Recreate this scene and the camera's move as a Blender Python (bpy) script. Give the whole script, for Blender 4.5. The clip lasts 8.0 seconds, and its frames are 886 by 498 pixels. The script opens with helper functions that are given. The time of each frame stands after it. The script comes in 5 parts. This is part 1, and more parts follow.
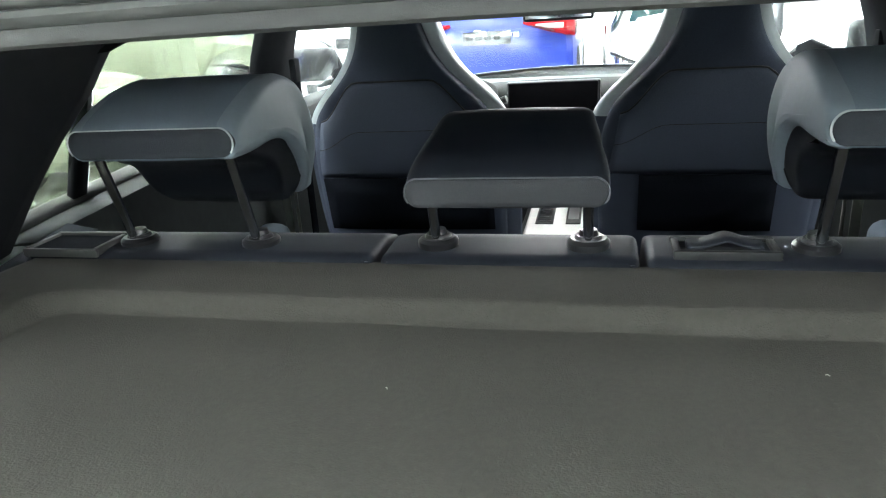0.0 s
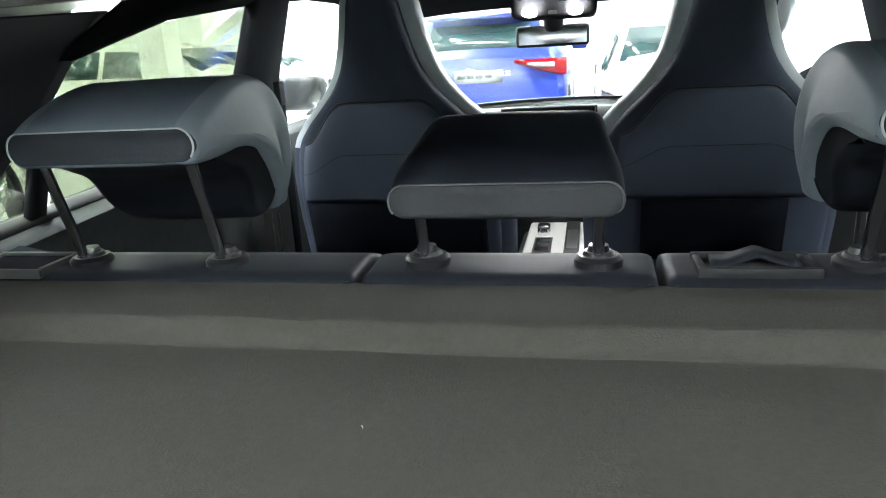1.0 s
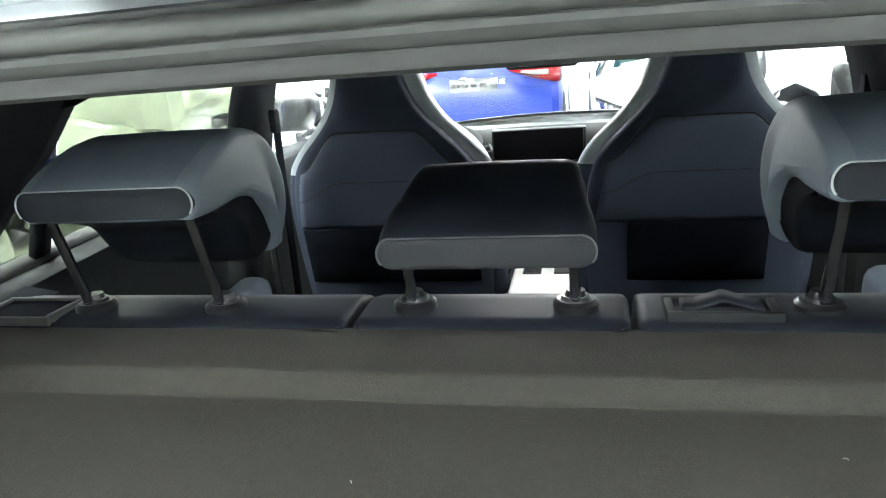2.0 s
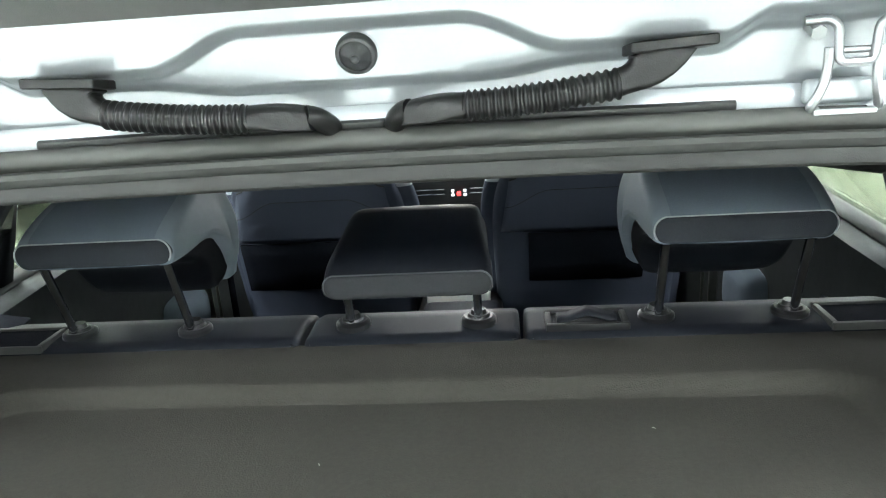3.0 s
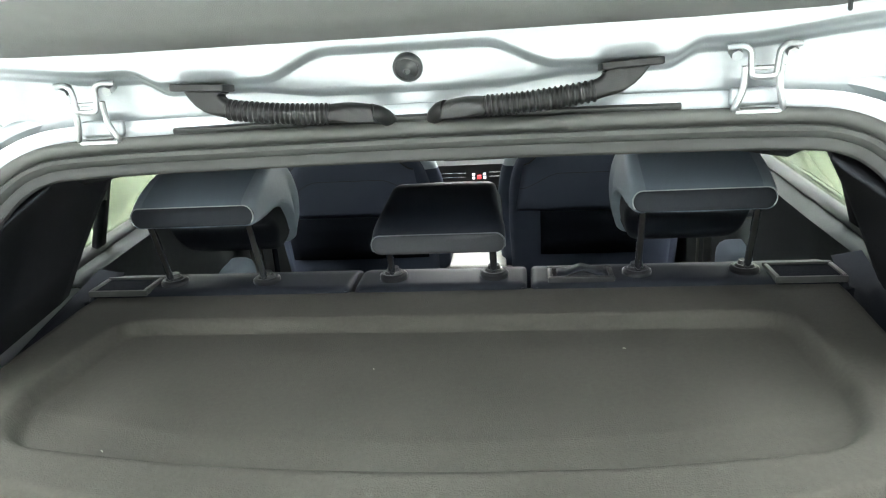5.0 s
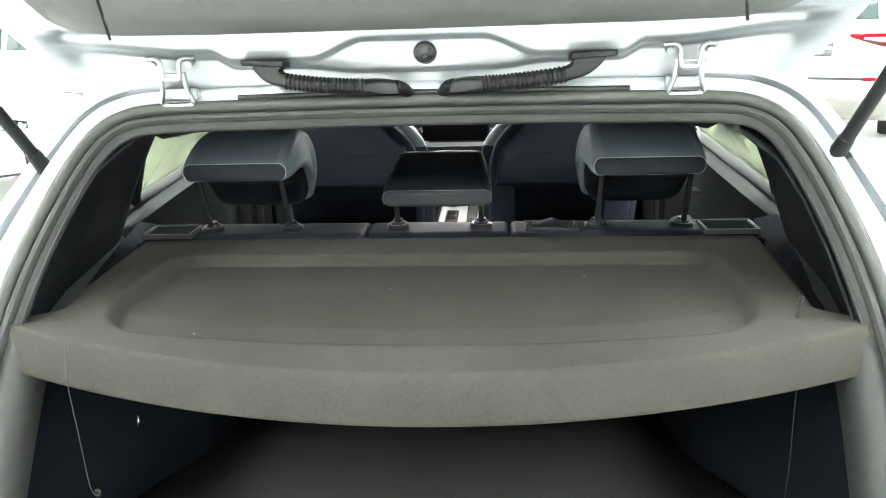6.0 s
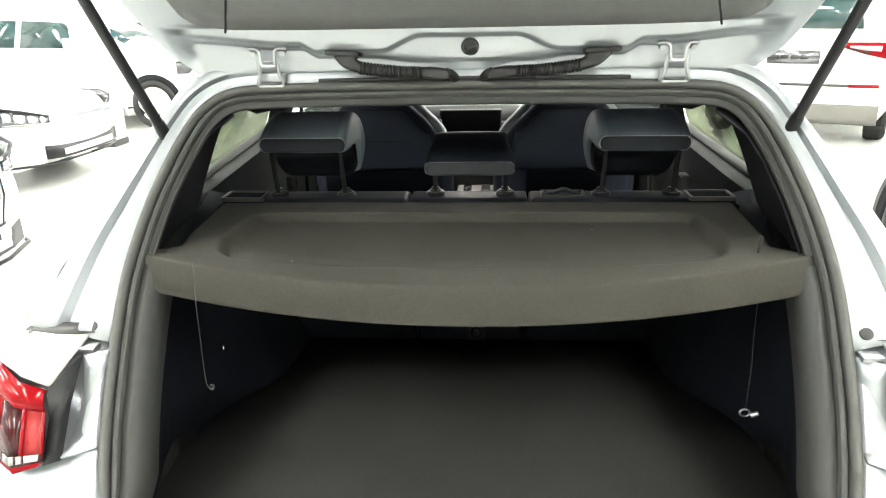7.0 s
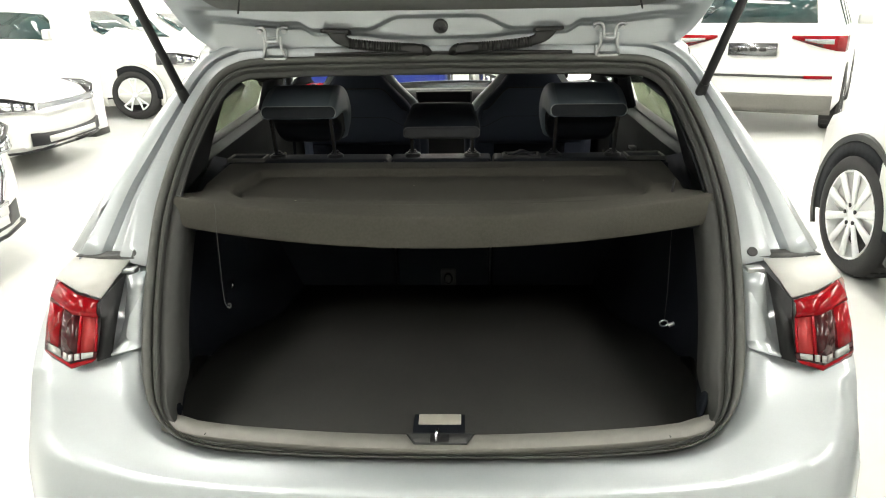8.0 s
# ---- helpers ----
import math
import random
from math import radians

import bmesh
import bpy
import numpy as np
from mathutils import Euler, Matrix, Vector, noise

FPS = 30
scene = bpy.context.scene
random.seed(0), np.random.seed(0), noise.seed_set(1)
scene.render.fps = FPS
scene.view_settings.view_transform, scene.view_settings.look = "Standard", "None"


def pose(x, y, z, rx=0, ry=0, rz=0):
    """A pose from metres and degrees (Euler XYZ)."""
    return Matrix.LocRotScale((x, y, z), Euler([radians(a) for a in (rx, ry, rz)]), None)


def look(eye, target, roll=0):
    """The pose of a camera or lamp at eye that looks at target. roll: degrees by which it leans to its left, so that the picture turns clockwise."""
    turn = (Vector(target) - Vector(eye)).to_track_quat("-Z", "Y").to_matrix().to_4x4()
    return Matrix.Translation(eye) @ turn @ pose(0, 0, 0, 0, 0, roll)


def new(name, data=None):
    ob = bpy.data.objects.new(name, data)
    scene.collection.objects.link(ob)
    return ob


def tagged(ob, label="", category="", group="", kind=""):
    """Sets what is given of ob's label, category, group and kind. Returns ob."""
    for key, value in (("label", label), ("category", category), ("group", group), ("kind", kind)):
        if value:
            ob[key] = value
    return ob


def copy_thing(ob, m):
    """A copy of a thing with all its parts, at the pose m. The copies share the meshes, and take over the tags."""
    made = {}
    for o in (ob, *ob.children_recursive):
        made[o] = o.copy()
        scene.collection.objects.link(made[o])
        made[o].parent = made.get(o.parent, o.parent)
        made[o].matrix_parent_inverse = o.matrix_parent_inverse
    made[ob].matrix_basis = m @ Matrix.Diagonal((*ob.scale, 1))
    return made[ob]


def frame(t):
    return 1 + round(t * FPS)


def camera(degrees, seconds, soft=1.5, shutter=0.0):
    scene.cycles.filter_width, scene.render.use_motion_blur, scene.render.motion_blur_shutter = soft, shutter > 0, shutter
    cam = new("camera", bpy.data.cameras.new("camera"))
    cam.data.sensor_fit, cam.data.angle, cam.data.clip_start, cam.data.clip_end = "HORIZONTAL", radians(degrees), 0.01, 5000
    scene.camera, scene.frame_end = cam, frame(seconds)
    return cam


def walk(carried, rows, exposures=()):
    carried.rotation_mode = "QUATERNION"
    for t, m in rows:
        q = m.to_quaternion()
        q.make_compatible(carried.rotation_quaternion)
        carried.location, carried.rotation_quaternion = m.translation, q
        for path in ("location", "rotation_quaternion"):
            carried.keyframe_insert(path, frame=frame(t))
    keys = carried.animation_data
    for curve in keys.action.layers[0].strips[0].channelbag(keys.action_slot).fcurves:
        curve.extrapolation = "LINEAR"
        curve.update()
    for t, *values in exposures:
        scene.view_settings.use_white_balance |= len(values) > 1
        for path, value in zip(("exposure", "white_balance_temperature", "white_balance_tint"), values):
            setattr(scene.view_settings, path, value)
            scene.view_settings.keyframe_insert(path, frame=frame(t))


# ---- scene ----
cam = camera(64.5, 8.0, 1.1)
PATH = [
    (0, (0.086, -0.153, 1.325), (-0.345, 1.686, 0.668), -3.7),
    (0.5, (0.073, -0.108, 1.295), (-0.346, 1.753, 0.695), -3.7),
    (1, (0.068, -0.074, 1.275), (-0.341, 1.805, 0.725), -3.4),
    (1.2, (0.068, -0.067, 1.275), (-0.335, 1.816, 0.735), -3.5),
    (2.3, (0.101, -0.129, 1.36), (-0.301, 1.754, 0.818), -4.6),
    (2.5, (0.107, -0.16, 1.384), (-0.258, 1.723, 0.818), -4.4),
    (3, (0.115, -0.265, 1.435), (-0.065, 1.635, 0.838), -4.0),
    (3.5, (0.156, -0.349, 1.452), (-0.071, 1.525, 0.791), -4.3),
    (4, (0.193, -0.398, 1.461), (-0.111, 1.46, 0.788), -4.1),
    (4.2, (0.198, -0.419, 1.47), (-0.112, 1.44, 0.8), -4.2),
    (5.3, (0.092, -0.533, 1.472), (-0.104, 1.358, 0.851), -3.5),
    (5.5, (0.079, -0.578, 1.47), (-0.097, 1.307, 0.828), -3.2),
    (6, (0.101, -0.753, 1.481), (-0.045, 1.134, 0.833), -1.9),
    (6.5, (0.108, -0.897, 1.482), (-0.049, 0.996, 0.856), -1.2),
    (7, (0.037, -1.05, 1.481), (-0.092, 0.841, 0.844), -1.1),
    (7.5, (0.001, -1.17, 1.478), (-0.068, 0.722, 0.835), -0.7),
    (8, (0.057, -1.353, 1.461), (-0.007, 0.538, 0.81), -0.8),
]
EXPOSURES = [(0.0, 1.6, 6150, 8), (1.2, 1.55, 6150, 8), (2.3, 1.6, 6200, 8), (3.0, 1.53, 6200, 8), (4.2, 1.55, 6250, 8), (5.5, 1.63, 6350, 9), (6.5, 1.42, 6600, 9), (7.0, 0.97, 6850, 10), (8.0, 0.0, 7050, 11)]
walk(cam, [(t, look(eye, target, roll)) for t, eye, target, roll in PATH], EXPOSURES)

# ---- world and large lights ----
world = bpy.data.worlds.new("world")
scene.world = world
world.use_nodes = True
wbg = world.node_tree.nodes["Background"]
wbg.inputs[0].default_value = (0.95, 1.0, 0.97, 1)
wbg.inputs[1].default_value = 0.3
LAMP_POWER = 31.0


# ---- materials ----
def principled(name):
    m = bpy.data.materials.new(name)
    m.use_nodes = True
    nt = m.node_tree
    return m, nt, nt.nodes["Principled BSDF"]


def surface(name, col, rough=0.5, metal=0.0, var=0.12, scale=40.0, bump=0.0, bscale=200.0, coat=0.0, big=3.0, spec=0.5, detail=4.0):
    """Colour with fine and broad variation and a fine relief, at world size."""
    m, nt, b = principled(name)
    co = nt.nodes.new("ShaderNodeTexCoord")
    n1 = nt.nodes.new("ShaderNodeTexNoise")
    n1.inputs["Scale"].default_value = scale
    n1.inputs["Detail"].default_value = detail
    n2 = nt.nodes.new("ShaderNodeTexNoise")
    n2.inputs["Scale"].default_value = big
    n2.inputs["Detail"].default_value = 3
    for n in (n1, n2):
        nt.links.new(co.outputs["Object"], n.inputs["Vector"])
    add = nt.nodes.new("ShaderNodeMath")
    add.operation = "ADD"
    nt.links.new(n1.outputs["Fac"], add.inputs[0])
    nt.links.new(n2.outputs["Fac"], add.inputs[1])
    mr = nt.nodes.new("ShaderNodeMapRange")
    mr.inputs["From Min"].default_value, mr.inputs["From Max"].default_value = 0.6, 1.4
    mr.inputs["To Min"].default_value, mr.inputs["To Max"].default_value = 1 - var, 1 + var
    nt.links.new(add.outputs[0], mr.inputs["Value"])
    mul = nt.nodes.new("ShaderNodeVectorMath")
    mul.operation = "SCALE"
    mul.inputs[0].default_value = col[:3]
    nt.links.new(mr.outputs["Result"], mul.inputs["Scale"])
    nt.links.new(mul.outputs[0], b.inputs["Base Color"])
    b.inputs["Roughness"].default_value = rough
    b.inputs["Metallic"].default_value = metal
    b.inputs["Coat Weight"].default_value = coat
    b.inputs["Coat Roughness"].default_value = 0.04
    b.inputs["Specular IOR Level"].default_value = spec
    if bump > 0:
        n3 = nt.nodes.new("ShaderNodeTexNoise")
        n3.inputs["Scale"].default_value = bscale
        n3.inputs["Detail"].default_value = 3
        nt.links.new(co.outputs["Object"], n3.inputs["Vector"])
        bp = nt.nodes.new("ShaderNodeBump")
        bp.inputs["Strength"].default_value = bump
        bp.inputs["Distance"].default_value = 0.002
        nt.links.new(n3.outputs["Fac"], bp.inputs["Height"])
        nt.links.new(bp.outputs["Normal"], b.inputs["Normal"])
    return m


def glass(name, tint, gloss=0.08):
    """A thin pane: tinted see-through with a clear reflection."""
    m = bpy.data.materials.new(name)
    m.use_nodes = True
    nt = m.node_tree
    nt.nodes.clear()
    out = nt.nodes.new("ShaderNodeOutputMaterial")
    tr = nt.nodes.new("ShaderNodeBsdfTransparent")
    tr.inputs[0].default_value = (*tint, 1)
    gl = nt.nodes.new("ShaderNodeBsdfGlossy")
    gl.inputs["Roughness"].default_value = 0.02
    lw = nt.nodes.new("ShaderNodeLayerWeight")
    lw.inputs[0].default_value = 0.5
    pw = nt.nodes.new("ShaderNodeMath")
    pw.operation = "POWER"
    pw.inputs[1].default_value = 6.0
    nt.links.new(lw.outputs["Facing"], pw.inputs[0])
    fr = nt.nodes.new("ShaderNodeMath")
    fr.operation = "MULTIPLY_ADD"
    fr.inputs[1].default_value = 0.35
    fr.inputs[2].default_value = gloss * 0.25
    nt.links.new(pw.outputs[0], fr.inputs[0])
    mx = nt.nodes.new("ShaderNodeMixShader")
    nt.links.new(fr.outputs[0], mx.inputs[0])
    nt.links.new(tr.outputs[0], mx.inputs[1])
    nt.links.new(gl.outputs[0], mx.inputs[2])
    nt.links.new(mx.outputs[0], out.inputs[0])
    return m


def glowing(name, col, strength):
    m, nt, b = principled(name)
    b.inputs["Base Color"].default_value = (*col, 1)
    b.inputs["Emission Color"].default_value = (*col, 1)
    b.inputs["Emission Strength"].default_value = strength
    return m


SILVER = surface("silver_paint", (0.335, 0.361, 0.373), 0.38, 0.55, 0.03, 300, coat=1.0, big=1.5)
WHITE_PAINT = surface("white_car_paint", (0.64, 0.645, 0.62), 0.3, 0.0, 0.02, 200, coat=0.6)
BLUE_PAINT = surface("blue_car_paint", (0.008, 0.024, 0.22), 0.3, 0.1, 0.03, 200, coat=0.15)
RUBBER = surface("seal_rubber", (0.063, 0.065, 0.060), 0.55, 0, 0.15, 60, 0.05, 600, spec=0.3)
BLACK_PLASTIC = surface("black_plastic", (0.011, 0.0113, 0.012), 0.45, 0, 0.2, 80, 0.15, 900, spec=0.35)
GREY_PLASTIC = surface("grey_plastic", (0.031, 0.032, 0.0305), 0.5, 0, 0.12, 60, 0.12, 800)
TRIM_DARK = surface("dark_pillar_trim", (0.0115, 0.0128, 0.0150), 0.75, 0, 0.2, 60, 0.15, 900, spec=0.15)
DOOR_TRIM = surface("door_trim_plastic", (0.032, 0.036, 0.0350), 0.7, 0, 0.2, 60, 0.15, 900, spec=0.2)
TRIM_GREY = surface("tailgate_trim", (0.125, 0.129, 0.122), 0.55, 0, 0.12, 60, 0.15, 900)
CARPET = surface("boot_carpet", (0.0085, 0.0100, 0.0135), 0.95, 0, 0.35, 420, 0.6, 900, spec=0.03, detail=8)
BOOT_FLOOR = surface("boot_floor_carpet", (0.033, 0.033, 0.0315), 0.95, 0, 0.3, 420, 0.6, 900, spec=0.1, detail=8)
PLATE = surface("pale_plate", (0.32, 0.31, 0.27), 0.5, 0, 0.06, 60)
LAMP_GLASS = surface("headlamp_glass", (0.055, 0.058, 0.062), 0.08, 0.2, 0.5, 25, coat=1.0)
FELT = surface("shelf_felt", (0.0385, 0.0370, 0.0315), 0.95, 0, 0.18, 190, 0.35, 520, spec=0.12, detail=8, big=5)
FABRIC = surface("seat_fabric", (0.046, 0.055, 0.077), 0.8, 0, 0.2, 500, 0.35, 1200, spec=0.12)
# lighter copy of the seat fabric, for the light the panel catches
FABRIC_PANEL_LIT = surface("seat_panel_fabric", (0.064, 0.077, 0.106), 0.7, 0, 0.2, 500, 0.35, 1200, spec=0.25)
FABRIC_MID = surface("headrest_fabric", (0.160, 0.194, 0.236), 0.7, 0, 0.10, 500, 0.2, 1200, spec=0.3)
PALE_VINYL = surface("pale_seat_vinyl", (0.34, 0.375, 0.40), 0.5, 0, 0.05, 120, 0.15, 900)
# the headrest fabric again, lightened for the light on the headrest sides
HEADREST_SIDE_LIT = surface("grey_vinyl", (0.192, 0.230, 0.270), 0.6, 0, 0.06, 120, 0.15, 900)
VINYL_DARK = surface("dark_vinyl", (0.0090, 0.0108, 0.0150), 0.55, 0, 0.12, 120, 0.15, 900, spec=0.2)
PIPING = surface("pale_piping", (0.46, 0.48, 0.49), 0.5, 0, 0.05, 200)
CHROME = surface("chrome", (0.75, 0.76, 0.77), 0.18, 1.0, 0.03, 60)
POST_STEEL = surface("headrest_post", (0.46, 0.47, 0.49), 0.14, 1.0, 0.05, 60)
STEEL = surface("dull_steel", (0.40, 0.415, 0.42), 0.35, 1.0, 0.08, 60)
DARK_STEEL = surface("black_chrome", (0.20, 0.20, 0.21), 0.22, 1.0, 0.05, 60)
GUIDE = surface("guide_plastic", (0.012, 0.0125, 0.0135), 0.28, 0, 0.1, 80, spec=0.5)
LINER = surface("headliner", (0.006, 0.006, 0.0065), 0.9, 0, 0.15, 300, 0.3, 900, spec=0.05)
CREAM = surface("pale_dash", (0.80, 0.80, 0.77), 0.38, 0.1, 0.04, 80, coat=0.5)
DASH_TOP = surface("dash_top_plastic", (0.008, 0.0082, 0.0085), 0.75, 0, 0.15, 60, 0.15, 900, spec=0.15)
SCREEN = surface("dark_screen", (0.002, 0.002, 0.0025), 0.5, 0, 0.05, 20, spec=0.03)
RED_LENS = surface("red_lens", (0.20, 0.0010, 0.004), 0.10, 0, 0.25, 30, spec=0.25)
DARK_LENS = surface("dark_lens", (0.030, 0.003, 0.004), 0.12, 0, 0.4, 40, spec=0.35)
PALE_LENS = surface("clear_lens", (0.26, 0.26, 0.25), 0.10, 0.1, 0.5, 90, coat=0.6)
STRIP_LENS = surface("strip_lens", (0.27, 0.026, 0.026), 0.25, 0, 0.15, 60, spec=0.2)
LAMP_COVER = surface("lamp_cover", (0.40, 0.40, 0.375), 0.55, 0, 0.05, 80, 0.05, 500)
TYRE = surface("tyre_rubber", (0.022, 0.022, 0.022), 0.8, 0, 0.2, 120, 0.3, 300)
FLOOR = surface("pale_floor", (0.56, 0.57, 0.545), 0.22, 0, 0.03, 6, big=0.6)
WALL = surface("white_wall", (0.8, 0.81, 0.79), 0.7, 0, 0.03, 8, big=0.5)
GLASS_SIDE = glass("tinted_side_glass", (0.415, 0.445, 0.370))
GLASS_FRONT = glass("windscreen_glass", (0.95, 0.97, 0.96))
GLASS_DARK = glass("privacy_glass", (0.30, 0.42, 0.42), 0.12)
PLUG = surface("plug_rubber", (0.042, 0.044, 0.045), 0.4, 0, 0.1, 80, 0.1, 700)
DUCT = surface("duct_rubber", (0.0085, 0.0087, 0.0084), 0.36, 0, 0.2, 80, 0.1, 700, spec=0.4)
RUBBER_DARK = surface("inner_lip_rubber", (0.046, 0.0475, 0.0445), 0.6, 0, 0.15, 60, 0.05, 600, spec=0.2)
BAND_DARK = surface("dark_band", (0.030, 0.034, 0.041), 0.7, 0, 0.12, 400, 0.3, 1000, spec=0.25)
INNER_GREY = surface("inner_trim_plastic", (0.027, 0.0277, 0.026), 0.6, 0, 0.12, 60, 0.12, 800, spec=0.3)
BAND_GREY = surface("grey_band", (0.026, 0.0275, 0.030), 0.7, 0, 0.12, 400, 0.3, 1000, spec=0.25)
PIPE_GREY = surface("grey_piping", (0.060, 0.064, 0.070), 0.6, 0, 0.08, 200)
SILL = surface("sill_plastic", (0.125, 0.123, 0.110), 0.5, 0, 0.12, 60, 0.15, 700)
CORD = surface("grey_cord", (0.032, 0.032, 0.030), 0.8)
GLASS_CAR = surface("parked_car_glass", (0.016, 0.040, 0.040), 0.06, 0.0, 0.4, 3, coat=0.3)
BRIGHT_RIM = surface("bright_alloy", (0.84, 0.85, 0.85), 0.38, 0.15, 0.04, 60)
KHAKI = surface("khaki_webbing", (0.17, 0.165, 0.140), 0.8, 0, 0.12, 300, 0.2, 900)
WARN_RED = glowing("warning_red", (1.0, 0.05, 0.05), 0.8)
READING = glowing("reading_lamp_light", (1.0, 0.97, 0.92), 250.0)
LIT_ICON = glowing("lit_icon", (0.9, 0.95, 1.0), 0.7)


# ---- helpers for shapes ----
def thing(name, at, label, category, group="", kind=""):
    ob = new(name)
    ob.empty_display_size = 0.1
    ob.location = at
    return tagged(ob, label, category, group, kind)


def smooth(me, deg=38):
    me.polygons.foreach_set("use_smooth", [True] * len(me.polygons))
    me.set_sharp_from_angle(angle=radians(deg))


def part(name, bm, mat, parent=None, label="", deg=38, thick=0.0, shadow=True):
    """Links a bmesh, in world places, as one mesh under a thing or a part."""
    me = bpy.data.meshes.new(name)
    bmesh.ops.recalc_face_normals(bm, faces=bm.faces[:])
    bm.to_mesh(me)
    bm.free()
    smooth(me, deg)
    me.materials.append(mat)
    ob = new(name, me)
    if parent is not None:
        ob.parent = parent
        if parent.type == "EMPTY":
            ob.matrix_parent_inverse = parent.matrix_basis.inverted()
    if thick:
        so = ob.modifiers.new("thickness", "SOLIDIFY")
        so.thickness, so.offset = thick, 0.0
    ob.visible_shadow = shadow
    return tagged(ob, label) if label else ob


def structure(ob, label, category=""):
    return tagged(ob, label, category or ob.name.split("_")[0], "", "structure")


def box(lo, hi, r=0.0, seg=2, bm=None):
    bm = bm or bmesh.new()
    c = [(a + b) / 2 for a, b in zip(lo, hi)]
    d = [abs(b - a) for a, b in zip(lo, hi)]
    v = bmesh.ops.create_cube(bm, size=1, matrix=Matrix.Translation(c) @ Matrix.Diagonal((*d, 1)))["verts"]
    if r:
        es = list({e for x in v for e in x.link_edges})
        bmesh.ops.bevel(bm, geom=es, offset=min(r, min(d) * 0.49), segments=seg, affect="EDGES", profile=0.6)
    return bm


def cyl(p, q, r0, r1=None, n=20, bm=None, caps=True):
    bm = bm or bmesh.new()
    p, q = Vector(p), Vector(q)
    d = q - p
    m = Matrix.Translation((p + q) / 2) @ d.to_track_quat("Z", "Y").to_matrix().to_4x4()
    bmesh.ops.create_cone(bm, cap_ends=caps, segments=n, radius1=r0, radius2=r0 if r1 is None else r1, depth=d.length, matrix=m)
    return bm


def grid(rows, closed=False, bm=None, cap=False):
    """A sheet over rows of places."""
    bm = bm or bmesh.new()
    vs = [[bm.verts.new(p) for p in row] for row in rows]
    n = len(vs[0])
    for a, b in zip(vs, vs[1:]):
        for k in range(n if closed else n - 1):
            bm.faces.new((a[k], a[(k + 1) % n], b[(k + 1) % n], b[k]))
    if cap:
        bm.faces.new(vs[0])
        bm.faces.new(vs[-1][::-1])
    return bm


def curve_through(pts, n, closed=False):
    """n places along a smooth curve through pts, evenly by span."""
    P = [Vector(p) for p in pts]
    m = len(P)
    spans = m if closed else m - 1
    out = []
    for i in range(n):
        u = i / (n if closed else n - 1) * spans
        k = min(int(u), spans - 1)
        f = u - k
        if closed:
            a, b, c, d = P[(k - 1) % m], P[k % m], P[(k + 1) % m], P[(k + 2) % m]
        else:
            a, b, c, d = P[max(k - 1, 0)], P[k], P[k + 1], P[min(k + 2, m - 1)]
        out.append(0.5 * (2 * b + (c - a) * f + (2 * a - 5 * b + 4 * c - d) * f * f + (3 * b - a - 3 * c + d) * f ** 3))
    return out


def tube(pts, r, n=10, bm=None, closed=False):
    bm = bm or bmesh.new()
    P = [Vector(p) for p in pts]
    rows, up = [], Vector((0.13, 0.31, 0.94))
    for i, p in enumerate(P):
        t = (P[(i + 1) % len(P)] - P[i - 1]) if closed or 0 < i < len(P) - 1 else (P[1] - P[0] if i == 0 else P[-1] - P[-2])
        t.normalize()
        side = t.cross(up).normalized()
        up = side.cross(t).normalized()
        rr = r(i / (len(P) - 1)) if callable(r) else r
        rows.append([p + rr * (math.cos(a) * side + math.sin(a) * up) for a in [2 * math.pi * k / n for k in range(n)]])
    if closed:
        rows.append(rows[0])
        grid(rows, True, bm)
        bmesh.ops.remove_doubles(bm, verts=bm.verts[:], dist=1e-5)
        return bm
    return grid(rows, True, bm, True)


def prism(outline, x0, x1, r=0.0, seg=3, bm=None, taper=None):
    """An outline of (y, z) carried from x0 to x1; taper(x) may shift it."""
    bm = bm or bmesh.new()
    a = [bm.verts.new((x0, y, z)) for y, z in outline]
    b = [bm.verts.new((x1, y, z)) for y, z in outline]
    fs = [bm.faces.new(a), bm.faces.new(b[::-1])]
    n = len(a)
    for k in range(n):
        fs.append(bm.faces.new((a[k], b[k], b[(k + 1) % n], a[(k + 1) % n])))
    if r:
        es = list({e for f in fs for e in f.edges})
        bmesh.ops.bevel(bm, geom=es, offset=r, segments=seg, affect="EDGES", profile=0.6)
    return bm


# ---- showroom ----
structure(part("floor", box((-14, -9, -0.1), (14, 20, 0)), FLOOR), "pale glossy showroom floor", "floor")
structure(part("ceiling", box((-14, -9, 4.2), (14, 20, 4.3)), WALL), "white showroom ceiling with light panels", "ceiling")
structure(part("wall_north", box((-14, 20, 0), (14, 20.2, 4.2)), WALL), "plain white showroom wall", "wall")
structure(part("wall_south", box((-14, -9.2, 0), (14, -9, 4.2)), WALL), "plain white showroom wall", "wall")
structure(part("wall_west", box((-14.2, -9.2, 0), (-14, 20.2, 4.2)), WALL), "plain white showroom wall", "wall")
structure(part("wall_east", box((14, -9.2, 0), (14.2, 20.2, 4.2)), WALL), "plain white showroom wall", "wall")

LAMP = glowing("lamp_panel", (0.98, 1.0, 0.99), LAMP_POWER)
lamp_first = None
for ix in range(6):
    for iy in range(5):
        at = (-11.2 + 4.5 * ix, -3.6 + 5.2 * iy, 4.2)
        if lamp_first is None:
            lamp_first = thing("ceiling_light", at, "long white ceiling light panel, lit", "ceiling light", "showroom ceiling lights")
            part("frame", box((at[0] - 0.28, at[1] - 1.73, 4.16), (at[0] + 0.28, at[1] + 1.73, 4.199), 0.01), WALL, lamp_first)
            part("diffuser", box((at[0] - 0.25, at[1] - 1.7, 4.145), (at[0] + 0.25, at[1] + 1.7, 4.158)), LAMP, lamp_first, "bright white diffuser")
        else:
            copy_thing(lamp_first, Matrix.Translation(at))


